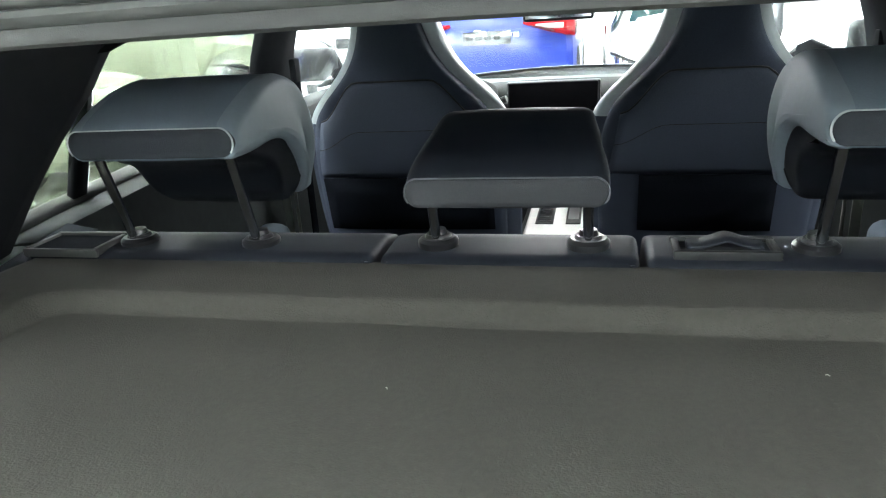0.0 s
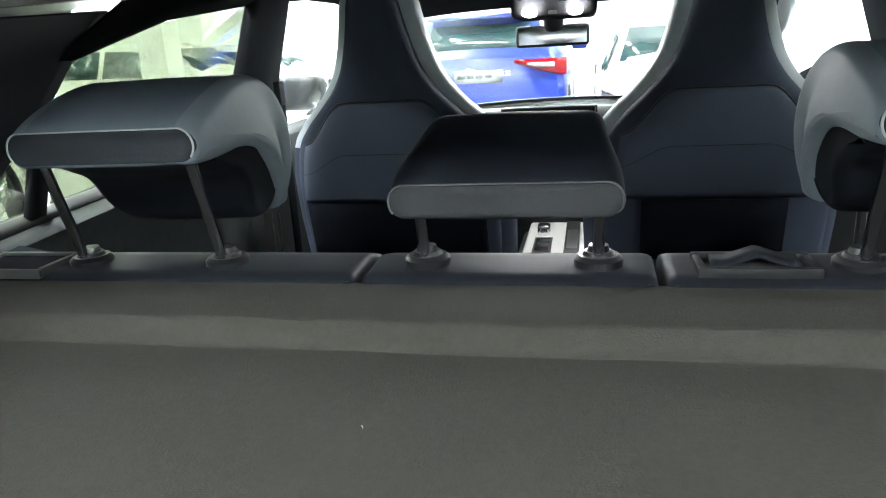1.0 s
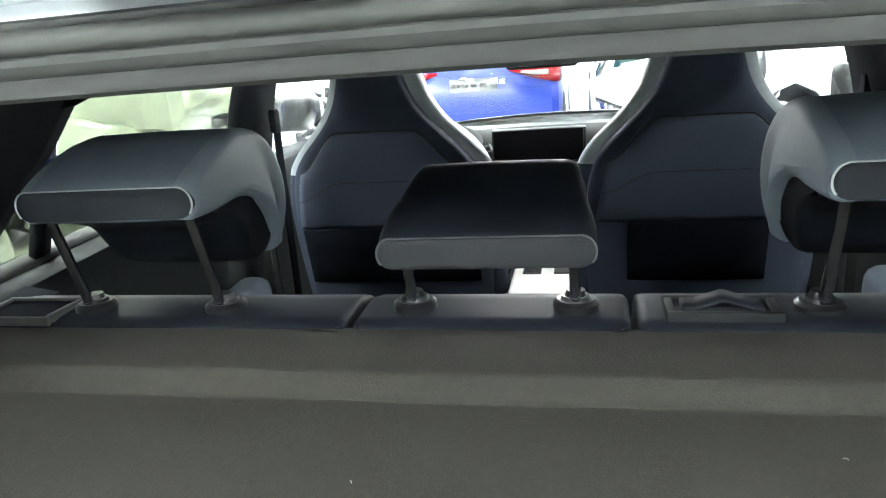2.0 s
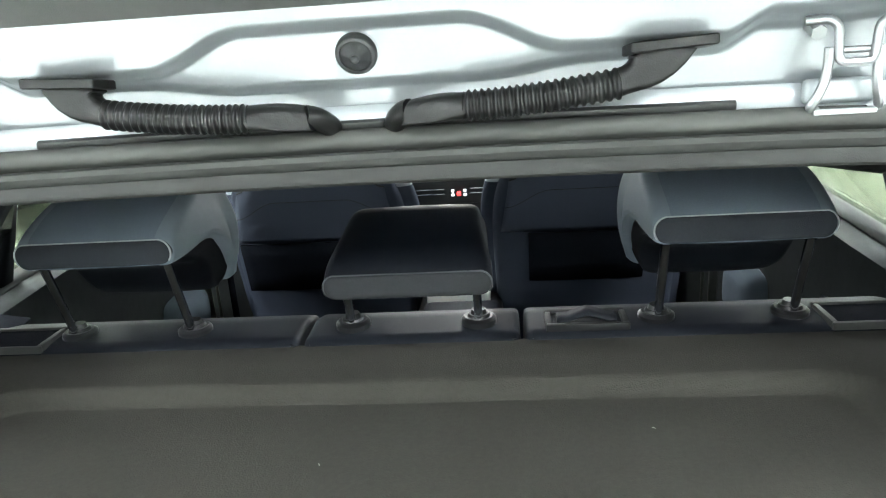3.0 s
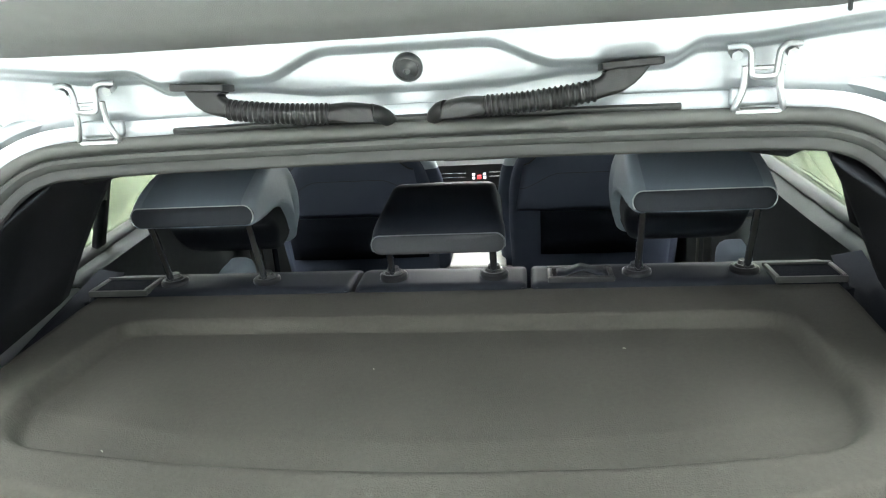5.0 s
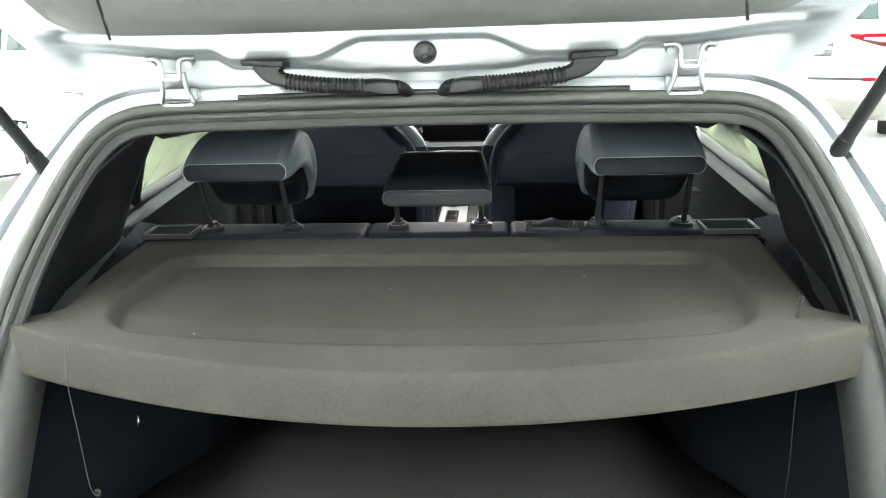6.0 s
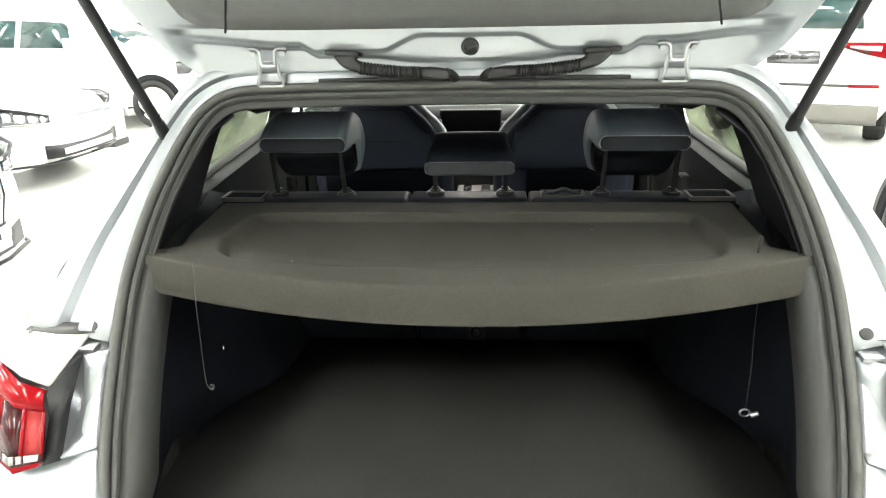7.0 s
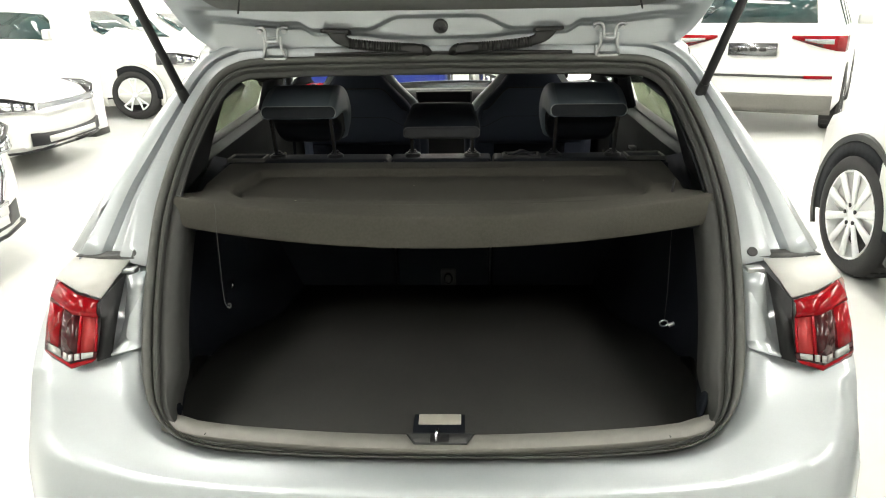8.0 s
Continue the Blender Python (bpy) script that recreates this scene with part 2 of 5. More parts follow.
# ---- the silver hatchback: rear opening ----
car = thing("silver_hatchback", (0, 1.8, 0), "silver hatchback with its tailgate open, parked on the pale floor", "car")


def op(x, z, d=0.0):
    """A place on the slanting plane of the rear opening, d metres proud of it."""
    y = -0.268 + 0.88 * (z - 0.68)
    return Vector((x + 0.006, y - d * 0.751, z + d * 0.661))


HALF = [(0, 0.682), (0.20, 0.683), (0.36, 0.689), (0.46, 0.700), (0.515, 0.722), (0.55, 0.753), (0.574, 0.80), (0.592, 0.88), (0.603, 0.965), (0.608, 1.04), (0.604, 1.10),
        (0.592, 1.165), (0.573, 1.225), (0.552, 1.275), (0.524, 1.317), (0.480, 1.343), (0.41, 1.352), (0.21, 1.355), (0, 1.356)]
RING = HALF + [(-x, z) for x, z in HALF[-2:0:-1]]
N_RING = 180


def ring_points():
    c = curve_through([(x, z, 0) for x, z in RING], N_RING, True)
    pts = [(p.x, p.y) for p in c]
    out = []
    for i, (x, z) in enumerate(pts):
        ax, az = pts[i - 1]
        bx, bz = pts[(i + 1) % N_RING]
        tx, tz = bx - ax, (bz - az) * 1.33
        ln = math.hypot(tx, tz)
        out.append((x, z, tz / ln, -tx / ln / 1.33))
    return out


RINGS = ring_points()


def ring_row(o, d):
    """The opening's outline moved o metres outwards and d metres proud."""
    out = []
    for x, z, nx, nz in RINGS:
        f = min(1.0, max(0.0, (z - 0.69) / 0.12))
        k = o * (0.24 + 0.76 * f * f * (3 - 2 * f))
        out.append(op(x + nx * k, z + nz * k, d))
    return out


def ring_sweep(profile):
    rows = [ring_row(o, d) for o, d in profile]
    return grid([list(r) for r in rows], True)


seal = part("door_seal", ring_sweep([(-0.0165, -0.02), (-0.0172, 0.000), (-0.0160, 0.006), (-0.0125, 0.0102), (-0.0082, 0.0115), (-0.0040, 0.0102), (-0.0005, 0.006),
                                     (0.001, 0.001), (0.001, -0.012)]), RUBBER, car, "grey rubber opening seal")
part("seal_lip", ring_sweep([(-0.030, -0.012), (-0.0325, -0.006), (-0.0325, 0.001), (-0.0305, 0.0055), (-0.0265, 0.0075), (-0.0225, 0.0055), (-0.0200, 0.001), (-0.0193, -0.006), (-0.0193, -0.018)]),
     RUBBER_DARK, seal)

for sg in (-1, 1):
    edge = [op(x + nx * -0.0445, z + nz * -0.0445, -0.004) for x, z, nx, nz in RINGS if sg * x > 0.40 and 1.085 < z < 1.30]
    edge.sort(key=lambda p: (p.z - 0.25 * abs(p.x)))
    part("trim_edge", tube(edge, 0.0018, 8), INNER_GREY, seal, "pale inner trim edge")

part("seal_groove", ring_sweep([(-0.0160, -0.006), (-0.0183, -0.008), (-0.0210, -0.006)]), TRIM_DARK, seal, "black groove between the seal lips")
part("trim_lip", ring_sweep([(-0.0318, -0.006), (-0.0335, -0.003), (-0.0420, -0.005), (-0.0445, -0.008), (-0.0445, -0.012), (-0.039, -0.018), (-0.012, -0.040), (0.0, -0.045)]), INNER_GREY, seal, "dark grey edge of the inner trim")

idx = [i for i in range(N_RING) if RINGS[i][1] < 1.078]
first = next(i for i in range(N_RING) if RINGS[i][1] < 1.078 and RINGS[i - 1][1] >= 1.078)
idx = sorted(idx, key=lambda i: (i - first) % N_RING)
rows = [[ring_row(o, d)[i] for i in idx] for o, d in ((-0.034, -0.004), (-0.048, -0.005), (-0.060, -0.014), (-0.072, -0.050))]
part("inner_trim", grid(rows), INNER_GREY, car, "grey inner trim round the boot opening", thick=0.003)

# painted frame round the opening: inner edge at the seal, outer edge at the body's corner
OUT_HALF = [(0.0, 1.398), (0.21, 1.396), (0.41, 1.391), (0.505, 1.378), (0.558, 1.348), (0.590, 1.303), (0.622, 1.245), (0.662, 1.17), (0.705, 1.09), (0.752, 0.985)]
IN_HALF = [(0.0, 1.356), (0.21, 1.355), (0.41, 1.352), (0.480, 1.343), (0.524, 1.317), (0.552, 1.275), (0.573, 1.225), (0.592, 1.165), (0.604, 1.10), (0.603, 0.965)]
prof = [(0.0, -0.012), (0.02, -0.002), (0.10, 0.002), (0.24, 0.006), (0.37, 0.008), (0.40, 0.006), (0.44, -0.010), (0.52, -0.014), (0.62, -0.013), (0.66, -0.004), (0.69, 0.004),
        (0.74, 0.006), (0.86, 0.009), (0.94, 0.009), (0.98, 0.004), (1.0, -0.006)]
NS = 60
inn = curve_through([(-x, z, 0) for x, z in IN_HALF[::-1]] + [(x, z, 0) for x, z in IN_HALF[1:]], NS)
outn = curve_through([(-x, z, 0) for x, z in OUT_HALF[::-1]] + [(x, z, 0) for x, z in OUT_HALF[1:]], NS)
rows = []
for f, d in prof:
    rows.append([op(a.x + (b.x - a.x) * f, a.y + (b.y - a.y) * f, d) for a, b in zip(inn, outn)])
part("rear_frame", grid(rows), SILVER, car, "silver painted frame of the rear opening", thick=0.003)

# the body behind the frame: lower rear panel and bumper
LOW = [(0.603, 0.965), (0.592, 0.88), (0.574, 0.80), (0.55, 0.753), (0.515, 0.722), (0.46, 0.700), (0.36, 0.689)]
low_in = curve_through([(-x, z, 0) for x, z in LOW] + [(0, 0.682, 0)] + [(x, z, 0) for x, z in LOW[::-1]], 61)
top_edge = [op(p.x * 1.0, p.y, -0.010) for p in low_in]
mid = curve_through([(-0.762, 0.0, 0.985), (-0.80, -0.075, 0.87), (-0.795, -0.165, 0.755), (-0.715, -0.268, 0.70), (-0.58, -0.315, 0.672), (-0.35, -0.335, 0.658), (0, -0.345, 0.655),
                     (0.35, -0.335, 0.658), (0.58, -0.315, 0.672), (0.715, -0.268, 0.70), (0.795, -0.165, 0.755), (0.80, -0.075, 0.87), (0.762, 0.0, 0.985)], 61)
low1 = [Vector((p.x * 1.015, p.y - 0.028, min(p.z, 0.74) - 0.10)) for p in mid]
low2 = [Vector((p.x * 1.025, p.y - 0.036, min(p.z, 0.74) - 0.28)) for p in mid]
low3 = [Vector((p.x * 1.01, p.y + 0.02, 0.30)) for p in mid]
near = [a.lerp(b, 0.25) + Vector((0, 0, 0.004)) for a, b in zip(top_edge, mid)]
near2 = [a.lerp(b, 0.8) + Vector((0, -0.006, 0.008)) for a, b in zip(top_edge, mid)]
part("bumper", grid([top_edge, near, near2, mid, low1, low2, low3]), SILVER, car, "silver rear bumper with a broad loading edge", thick=0.003, deg=50)

rim_run = [op(x, z + 0.003, 0.003) for x, z, nx, nz in RINGS if z > 1.335 and abs(x) < 0.305]
rim_run.sort(key=lambda p: p.x)
part("roof_gutter", grid([[p + Vector((0, dy, dz)) for p in rim_run] for dy, dz in ((-0.002, -0.003), (-0.004, 0.000), (-0.004, 0.003), (-0.001, 0.005))]), GREY_PLASTIC, car, "dark gutter strip above the seal", thick=0.002)

# ---- parcel shelf ----
shelf = thing("parcel_shelf", (0, 0.25, 1.04), "dark grey felt parcel shelf resting over the boot", "parcel shelf")


def shelf_rear(x):
    return -0.006 + 0.30 * x * x


def shelf_side(y):
    """Half width of the shelf at y."""
    if y < 0.115:
        return 0.576
    if y < 0.165:
        f = (y - 0.115) / 0.05
        return 0.576 - 0.042 * (3 * f * f - 2 * f ** 3)
    return 0.534 + 0.04 * (y - 0.165) / 0.3


def dent(x, y):
    """Depth of the pressed recess at a place."""
    hw = 0.475 - 0.03 * max(0.0, (0.2 - y) / 0.1)
    fx = hw - abs(x)
    fr = y - (0.050 + 0.22 * x * x)
    bk = 0.418 - y
    r = 0.05
    ex, ey = max(0.0, r - fx), max(0.0, r - min(fr, bk * 1.4))
    e = r - math.hypot(ex, ey)
    f = min(1.0, max(0.0, e / 0.017))
    return 0.021 * (3 * f * f - 2 * f ** 3)


rows = []
xs = [math.sin((i / 120 - 0.5) * math.pi) * 0.35 + (i / 120 - 0.5) * 1.3 for i in range(121)]
xs = [x / xs[-1] for x in xs]
for dy, z in ((0.012, 1.006), (-0.022, 1.008), (-0.024, 1.014), (-0.004, 1.058)):
    rows.append([Vector((0.574 * u, shelf_rear(0.574 * u) + dy, z + 0.022 * abs(u) ** 2)) for u in xs])
for j in range(111):
    f = j / 110
    row = []
    for u in xs:
        y0 = shelf_rear(0.574 * u)
        y = y0 + (0.533 - y0) * f
        x = u * shelf_side(y)
        z = 1.064 + 0.022 * min(1, max(0.0, (y - y0) / 0.12)) * (1 - 0.9 * abs(u) ** 2 * max(0, 1 - (y - y0) / 0.12)) + 0.020 * abs(u) ** 2 * max(0, 1 - (y - y0) / 0.12)
        z -= 0.020 * max(0.0, (y - 0.10)) / 0.4
        z -= dent(x, y) + 0.05 * max(0.0, y - 0.475)
        row.append(Vector((x, y, z)))
    rows.append(row)
rows.append([Vector((p.x, p.y + 0.004, p.z - 0.02)) for p in rows[-1]])
part("panel", grid(rows), FELT, shelf, thick=0.004, deg=60)
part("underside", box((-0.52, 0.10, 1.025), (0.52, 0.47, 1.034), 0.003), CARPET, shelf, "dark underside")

rng = random.Random(5)
for x, y in ((-0.066, 0.284), (0.249, 0.340), (-0.303, 0.079)):
    a, ln = rng.uniform(0, 3.1), rng.uniform(0.0010, 0.0018)
    z = 1.064 + 0.022 - 0.020 * max(0.0, y - 0.10) / 0.4 - dent(x, y) + 0.0026
    part("lint", tube(curve_through([(x - ln * math.cos(a), y - ln * math.sin(a), z), (x, y, z + 0.0006), (x + ln * math.cos(a + 0.5), y + ln * math.sin(a + 0.5), z)], 5), 0.0003, 5), PLATE, shelf, "pale lint")

# ---- boot: floor, sides, sill ----
boot_floor = part("boot_floor", grid([[Vector((u * w, y, 0.648)) for u in (-1, -0.5, 0, 0.5, 1)] for y, w in ((-0.205, 0.46), (-0.15, 0.50), (-0.09, 0.56), (0.1, 0.58), (0.3, 0.56), (0.45, 0.47), (0.66, 0.44))]),
                  BOOT_FLOOR, car, "dark carpet boot floor", thick=0.012)


def side_wall(sg):
    edge = [(0.490, 0.735), (0.515, 0.775), (0.545, 0.865), (0.562, 0.965), (0.567, 1.045)]
    rows = []
    for k, (x, z) in enumerate(edge):
        f = k / 4
        p = op(x, z, -0.03)
        z1 = 0.64 + 0.40 * f
        row = [p, Vector((p.x + 0.012, p.y + 0.05, z * 0.85 + z1 * 0.15)), Vector((0.585 + 0.0 * f, 0.10, 0.55 * z + 0.45 * z1)), Vector((0.575, 0.22, z1)),
               Vector((0.555 - 0.02 * (1 - f), 0.32, z1)), Vector((0.50 - 0.04 * (1 - f) + 0.05 * f, 0.45, z1)), Vector((0.48 - 0.04 * (1 - f) + 0.08 * f, 0.70, z1))]
        rows.append(row)
    rows = [[Vector((sg * v.x, v.y, v.z)) for v in curve_through(r, 19)] for r in rows]
    return grid(rows)


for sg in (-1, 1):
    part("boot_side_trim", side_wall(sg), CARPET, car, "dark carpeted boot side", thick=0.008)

sill = part("sill_trim", grid([[Vector((x, y + 0.12 * x * x, z + 0.05 * x * x + 2.0 * max(0.0, abs(x) - 0.43) ** 2)) for x in [i / 20 * 1.03 - 0.515 for i in range(21)]] for y, z in
                               ((-0.262, 0.688), (-0.260, 0.698), (-0.252, 0.7035), (-0.224, 0.7020), (-0.214, 0.695), (-0.206, 0.650))]), SILL, car, "grey plastic sill trim", thick=0.004)
for sg in (-1, 1):
    part("sill_joint", tube([Vector((sg * 0.432, -0.238, 0.7115)), Vector((sg * 0.428, -0.226, 0.7130)), Vector((sg * 0.424, -0.202, 0.7115)), Vector((sg * 0.420, -0.192, 0.704))], 0.0012, 6), BLACK_PLASTIC, sill)

# ---- rear seat backs ----
bench = thing("rear_seat", (0, 0.7, 0.35), "dark grey folding rear seat in three sections", "car seat")


def seat_back(name, x0, x1, parent):
    out = [(0.519, 1.030), (0.522, 1.060), (0.537, 1.071), (0.600, 1.073), (0.640, 1.062), (0.668, 1.03), (0.70, 0.95), (0.84, 0.50), (0.74, 0.46), (0.70, 0.55)]
    return part(name, prism(out, x0, x1, 0.010, 3), VINYL_DARK, parent, deg=50)


left_back = seat_back("backrest", -0.60, -0.153, bench)
mid_back = seat_back("backrest", -0.147, 0.128, bench)
right_back = seat_back("backrest", 0.134, 0.60, bench)
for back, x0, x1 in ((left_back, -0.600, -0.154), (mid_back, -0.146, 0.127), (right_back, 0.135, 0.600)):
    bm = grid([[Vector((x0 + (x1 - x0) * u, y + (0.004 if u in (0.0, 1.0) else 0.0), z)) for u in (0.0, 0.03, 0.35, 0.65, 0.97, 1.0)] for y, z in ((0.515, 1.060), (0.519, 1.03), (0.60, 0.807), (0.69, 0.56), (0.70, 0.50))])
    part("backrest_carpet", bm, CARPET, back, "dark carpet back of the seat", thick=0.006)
for sg in (-1, 1):
    part("side_bolster", prism([(0.61, 0.95), (0.64, 1.040), (0.68, 1.045), (0.74, 1.00), (0.80, 0.80), (0.66, 0.80)], sg * 0.44, sg * 0.58, 0.022, 4), VINYL_DARK, bench, "dark side bolster", deg=60)


# ---- headrests ----
def inset(loop, d):
    """The outline drawn in by d metres along its own normals."""
    n = len(loop)
    area = sum(loop[k].y * loop[(k + 1) % n].z - loop[(k + 1) % n].y * loop[k].z for k in range(n))
    sgn = 1 if area > 0 else -1
    out = []
    for k, p in enumerate(loop):
        t = loop[(k + 1) % n] - loop[k - 1]
        ln = max(1e-6, math.hypot(t.y, t.z))
        out.append(Vector((0, p.y - sgn * d * t.z / ln, p.z + sgn * d * t.y / ln)))
    return out


def pad(cx, prof, width, rows_u, n=72, bm=None):
    """A cushion: an outline of (y, z) carried across, drawn in towards its ends."""
    loop = curve_through([(0, y, z) for y, z in prof], n, True)
    rows = []
    for u, back, d in rows_u:
        q = inset(loop, d) if d else loop
        rows.append([Vector((cx + u * (width(p.y, p.z) - back), v.y, v.z)) for p, v in zip(loop, q)])
    return rows


FULL = [(-1, 0.0, 0.012), (-1, 0.0008, 0.008), (-1, 0.003, 0.0045), (-1, 0.007, 0.0018), (-1, 0.013, 0.0), (-0.5, 0.006, -0.001), (0, 0, -0.0015), (0.5, 0.006, -0.001), (1, 0.013, 0.0), (1, 0.007, 0.0018), (1, 0.003, 0.0045), (1, 0.0008, 0.008), (1, 0.0, 0.012)]


def side_cap(cx, sg, prof, width, back, d, n=72):
    """Closes a cushion's end with strips from its upper to its lower edge."""
    outer = curve_through([(0, y, z) for y, z in prof], n, True)
    loop = inset(outer, d)
    rows = []
    for k in range(n // 2):
        a, b = loop[k], loop[n - 1 - k]
        ca = width(outer[k].y, outer[k].z) - width(a.y, a.z)
        cb = width(outer[n - 1 - k].y, outer[n - 1 - k].z) - width(b.y, b.z)
        row = []
        for g in range(7):
            q = a.lerp(b, g / 6)
            row.append(Vector((cx + sg * (width(q.y, q.z) + ca + (cb - ca) * g / 6 - back), q.y, q.z)))
        rows.append(row)
    return rows


def headrest(name, cx, prof, hw, base_z, post_dx, post_top, label, cover, side, pipe_mat, band_mat, band, core=None):
    t = thing(name, (cx, 0.56, base_z), label, "headrest", "rear seat headrests")
    part("cushion", grid(pad(cx, prof, hw, FULL), True, None, side is None), cover, t, deg=60)
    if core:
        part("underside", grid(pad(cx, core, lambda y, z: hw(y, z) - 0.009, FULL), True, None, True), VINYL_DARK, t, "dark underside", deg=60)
    if side is not None:
        for sg in (-1, 1):
            rows = pad(cx, prof, hw, [(sg, 0.019, -0.0008), (sg, 0.012, -0.0008), (sg, 0.006, 0.0012), (sg, 0.002, 0.004), (sg, -0.0004, 0.0077), (sg, -0.0012, 0.012)])
            bm = grid(rows, True)
            grid(side_cap(cx, sg, prof, hw, -0.0012, 0.012), False, bm)
            bmesh.ops.remove_doubles(bm, verts=bm.verts[:], dist=1e-4)
            part("side_panel", bm, side, t, "headrest side in the same grey, painted lighter for light", deg=60)
    # rear band with rounded ends, and the piping round it
    zb, zt, y0 = band
    w, h, zc = hw(y0, zt) - 0.001, (zt - zb) / 2, (zt + zb) / 2

    def edge(a, kx=1.0, dy=0.0):
        c, s_ = math.cos(a), math.sin(a)
        r = h * 0.92
        return Vector((cx + math.copysign((w - r) * kx, c) * min(1.0, abs(c) * 60) + r * c * kx, y0 + dy, zc + h * s_ * kx))

    ang = [k * math.pi / 20 for k in range(40)]
    part("rear_band", grid([[edge(a, 1.0, 0.010) for a in ang], [edge(a, 1.0, 0.0) for a in ang], [edge(a, 0.985, -0.0016) for a in ang], [edge(a, 0.90, -0.0034) for a in ang], [edge(a, 0.5, -0.0048) for a in ang]], True, None, True), band_mat, t, "plain rear band", deg=60)
    pts = [edge(a, 1.004, -0.0004) for a in [-0.75 + k * (math.pi + 1.5) / 60 for k in range(61)]]
    part("piping", tube(pts, 0.0011, 8), pipe_mat, t, "pale piping")
    for sg in (-1, 1):
        px = cx + sg * post_dx
        ty = 0.570 - 0.38 * (post_top - base_z)
        part("post", cyl((px, 0.570, base_z - 0.03), (px, ty, post_top), 0.0055, n=16), POST_STEEL, t, "shiny metal post")
        bm = bmesh.new()
        for z0, z1, ra, rb in ((base_z - 0.010, base_z + 0.0005, 0.0225, 0.0225), (base_z + 0.0005, base_z + 0.004, 0.0225, 0.0185), (base_z + 0.004, base_z + 0.0075, 0.0150, 0.0130), (base_z + 0.0075, base_z + 0.013, 0.0105, 0.0090)):
            cyl((px, 0.570, z0), (px, 0.570, z1), ra, rb, 28, bm)
        part("post_guide", bm, GUIDE, t, "round dark post guide")
    return t


OUTER = [(0.511, 1.186), (0.509, 1.201), (0.511, 1.2175), (0.530, 1.230), (0.57, 1.246), (0.61, 1.2565), (0.655, 1.258), (0.688, 1.242), (0.703, 1.20), (0.705, 1.150), (0.697, 1.110), (0.687, 1.104), (0.680, 1.124), (0.660, 1.157), (0.632, 1.182), (0.600, 1.189), (0.550, 1.184)]
CORE = [(0.545, 1.184), (0.57, 1.200), (0.64, 1.205), (0.685, 1.18), (0.690, 1.13), (0.680, 1.102), (0.655, 1.100), (0.625, 1.118), (0.600, 1.155), (0.565, 1.172)]
MIDDLE = [(0.522, 1.130), (0.520, 1.142), (0.522, 1.158), (0.540, 1.171), (0.572, 1.187), (0.61, 1.200), (0.650, 1.207), (0.680, 1.198), (0.692, 1.165), (0.676, 1.128), (0.600, 1.121), (0.552, 1.124)]


def outer_width(y, z):
    f = ease((y - 0.509) / 0.14)
    return 0.0995 + f * (0.010 - 0.013 * min(1.6, ((z - 1.185) / 0.075) ** 2))


def middle_width(y, z):
    return 0.103 - 0.008 * ease((y - 0.53) / 0.14) - 0.008 * ease((z - 1.165) / 0.035)


def ease(f):
    f = min(1.0, max(0.0, f))
    return 3 * f * f - 2 * f ** 3


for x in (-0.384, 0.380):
    headrest("headrest", x, OUTER, outer_width, 1.076, 0.081, 1.190, "grey headrest with sides painted lighter for light and pale piping", FABRIC_MID, HEADREST_SIDE_LIT, PIPING, BAND_DARK, (1.1875, 1.2185, 0.508), CORE)
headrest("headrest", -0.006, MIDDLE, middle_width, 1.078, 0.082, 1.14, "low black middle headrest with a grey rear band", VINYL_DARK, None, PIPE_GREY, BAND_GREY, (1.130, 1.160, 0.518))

# ---- tailgate ----
STRUT = (0.13, -0.62)
HINGE = Vector((0, 0.325, 1.415))


def tg(x, v, d=0.0):
    """A place on the open tailgate's inner side: v metres from the hinge line, d metres proud towards the boot."""
    return HINGE + Vector((x, -0.815 * v - 0.58 * d, 0.58 * v - 0.815 * d))


TG_HALF = [(0, -0.100), (0.30, -0.099), (0.46, -0.095), (0.53, -0.082), (0.567, -0.03), (0.582, 0.03), (0.590, 0.12), (0.600, 0.25), (0.635, 0.50), (0.66, 0.72), (0.64, 0.86), (0.52, 0.93), (0.0, 0.95)]
TG_WIN = [(0, 0.19), (0.30, 0.19), (0.42, 0.195), (0.452, 0.21), (0.462, 0.23), (0.466, 0.25), (0.470, 0.27), (0.478, 0.31), (0.49, 0.38), (0.488, 0.44), (0.46, 0.47), (0.36, 0.48), (0.0, 0.485)]
TG_TRIM = [(0, 0.087), (0.30, 0.088), (0.42, 0.092), (0.475, 0.104), (0.497, 0.13), (0.502, 0.16), (0.506, 0.20), (0.515, 0.28), (0.545, 0.50), (0.565, 0.68), (0.54, 0.80), (0.45, 0.86), (0.0, 0.87)]


def dense(h):
    """The half outline with its stretch along the hinges divided evenly."""
    out = []
    for k, (a, b) in enumerate(zip(h, h[1:])):
        m = (7, 3, 2)[k] if k < 3 else 1
        out += [tuple(p + (q - p) * g / m for p, q in zip(a, b)) for g in range(m)]
    return out + [h[-1]]


def full(h, n=720):
    h = dense(h)
    return curve_through([(x, v, 0) for x, v in h] + [(-x, v, 0) for x, v in h[-2:0:-1]], n, True)


def pressed(x, z):
    """Depth of the inner panel near the hinges, pressed in two steps, at height z."""
    ax = abs(x)
    upper = 1.4435 - 0.0275 * ease((ax - 0.085) / 0.085) + 0.016 * ease((ax - 0.285) / 0.035) + 0.015 * ease((ax - 0.34) / 0.18)
    lower = 1.397 + 0.009 * ease((ax - 0.10) / 0.09) + 0.016 * ease((ax - 0.285) / 0.035) + 0.015 * ease((ax - 0.34) / 0.18)
    return 0.2858 + 0.30 * (1.4655 - z) + 0.013 * ease((upper + 0.005 - z) / 0.010) + 0.012 * ease((lower + 0.0045 - z) / 0.009)


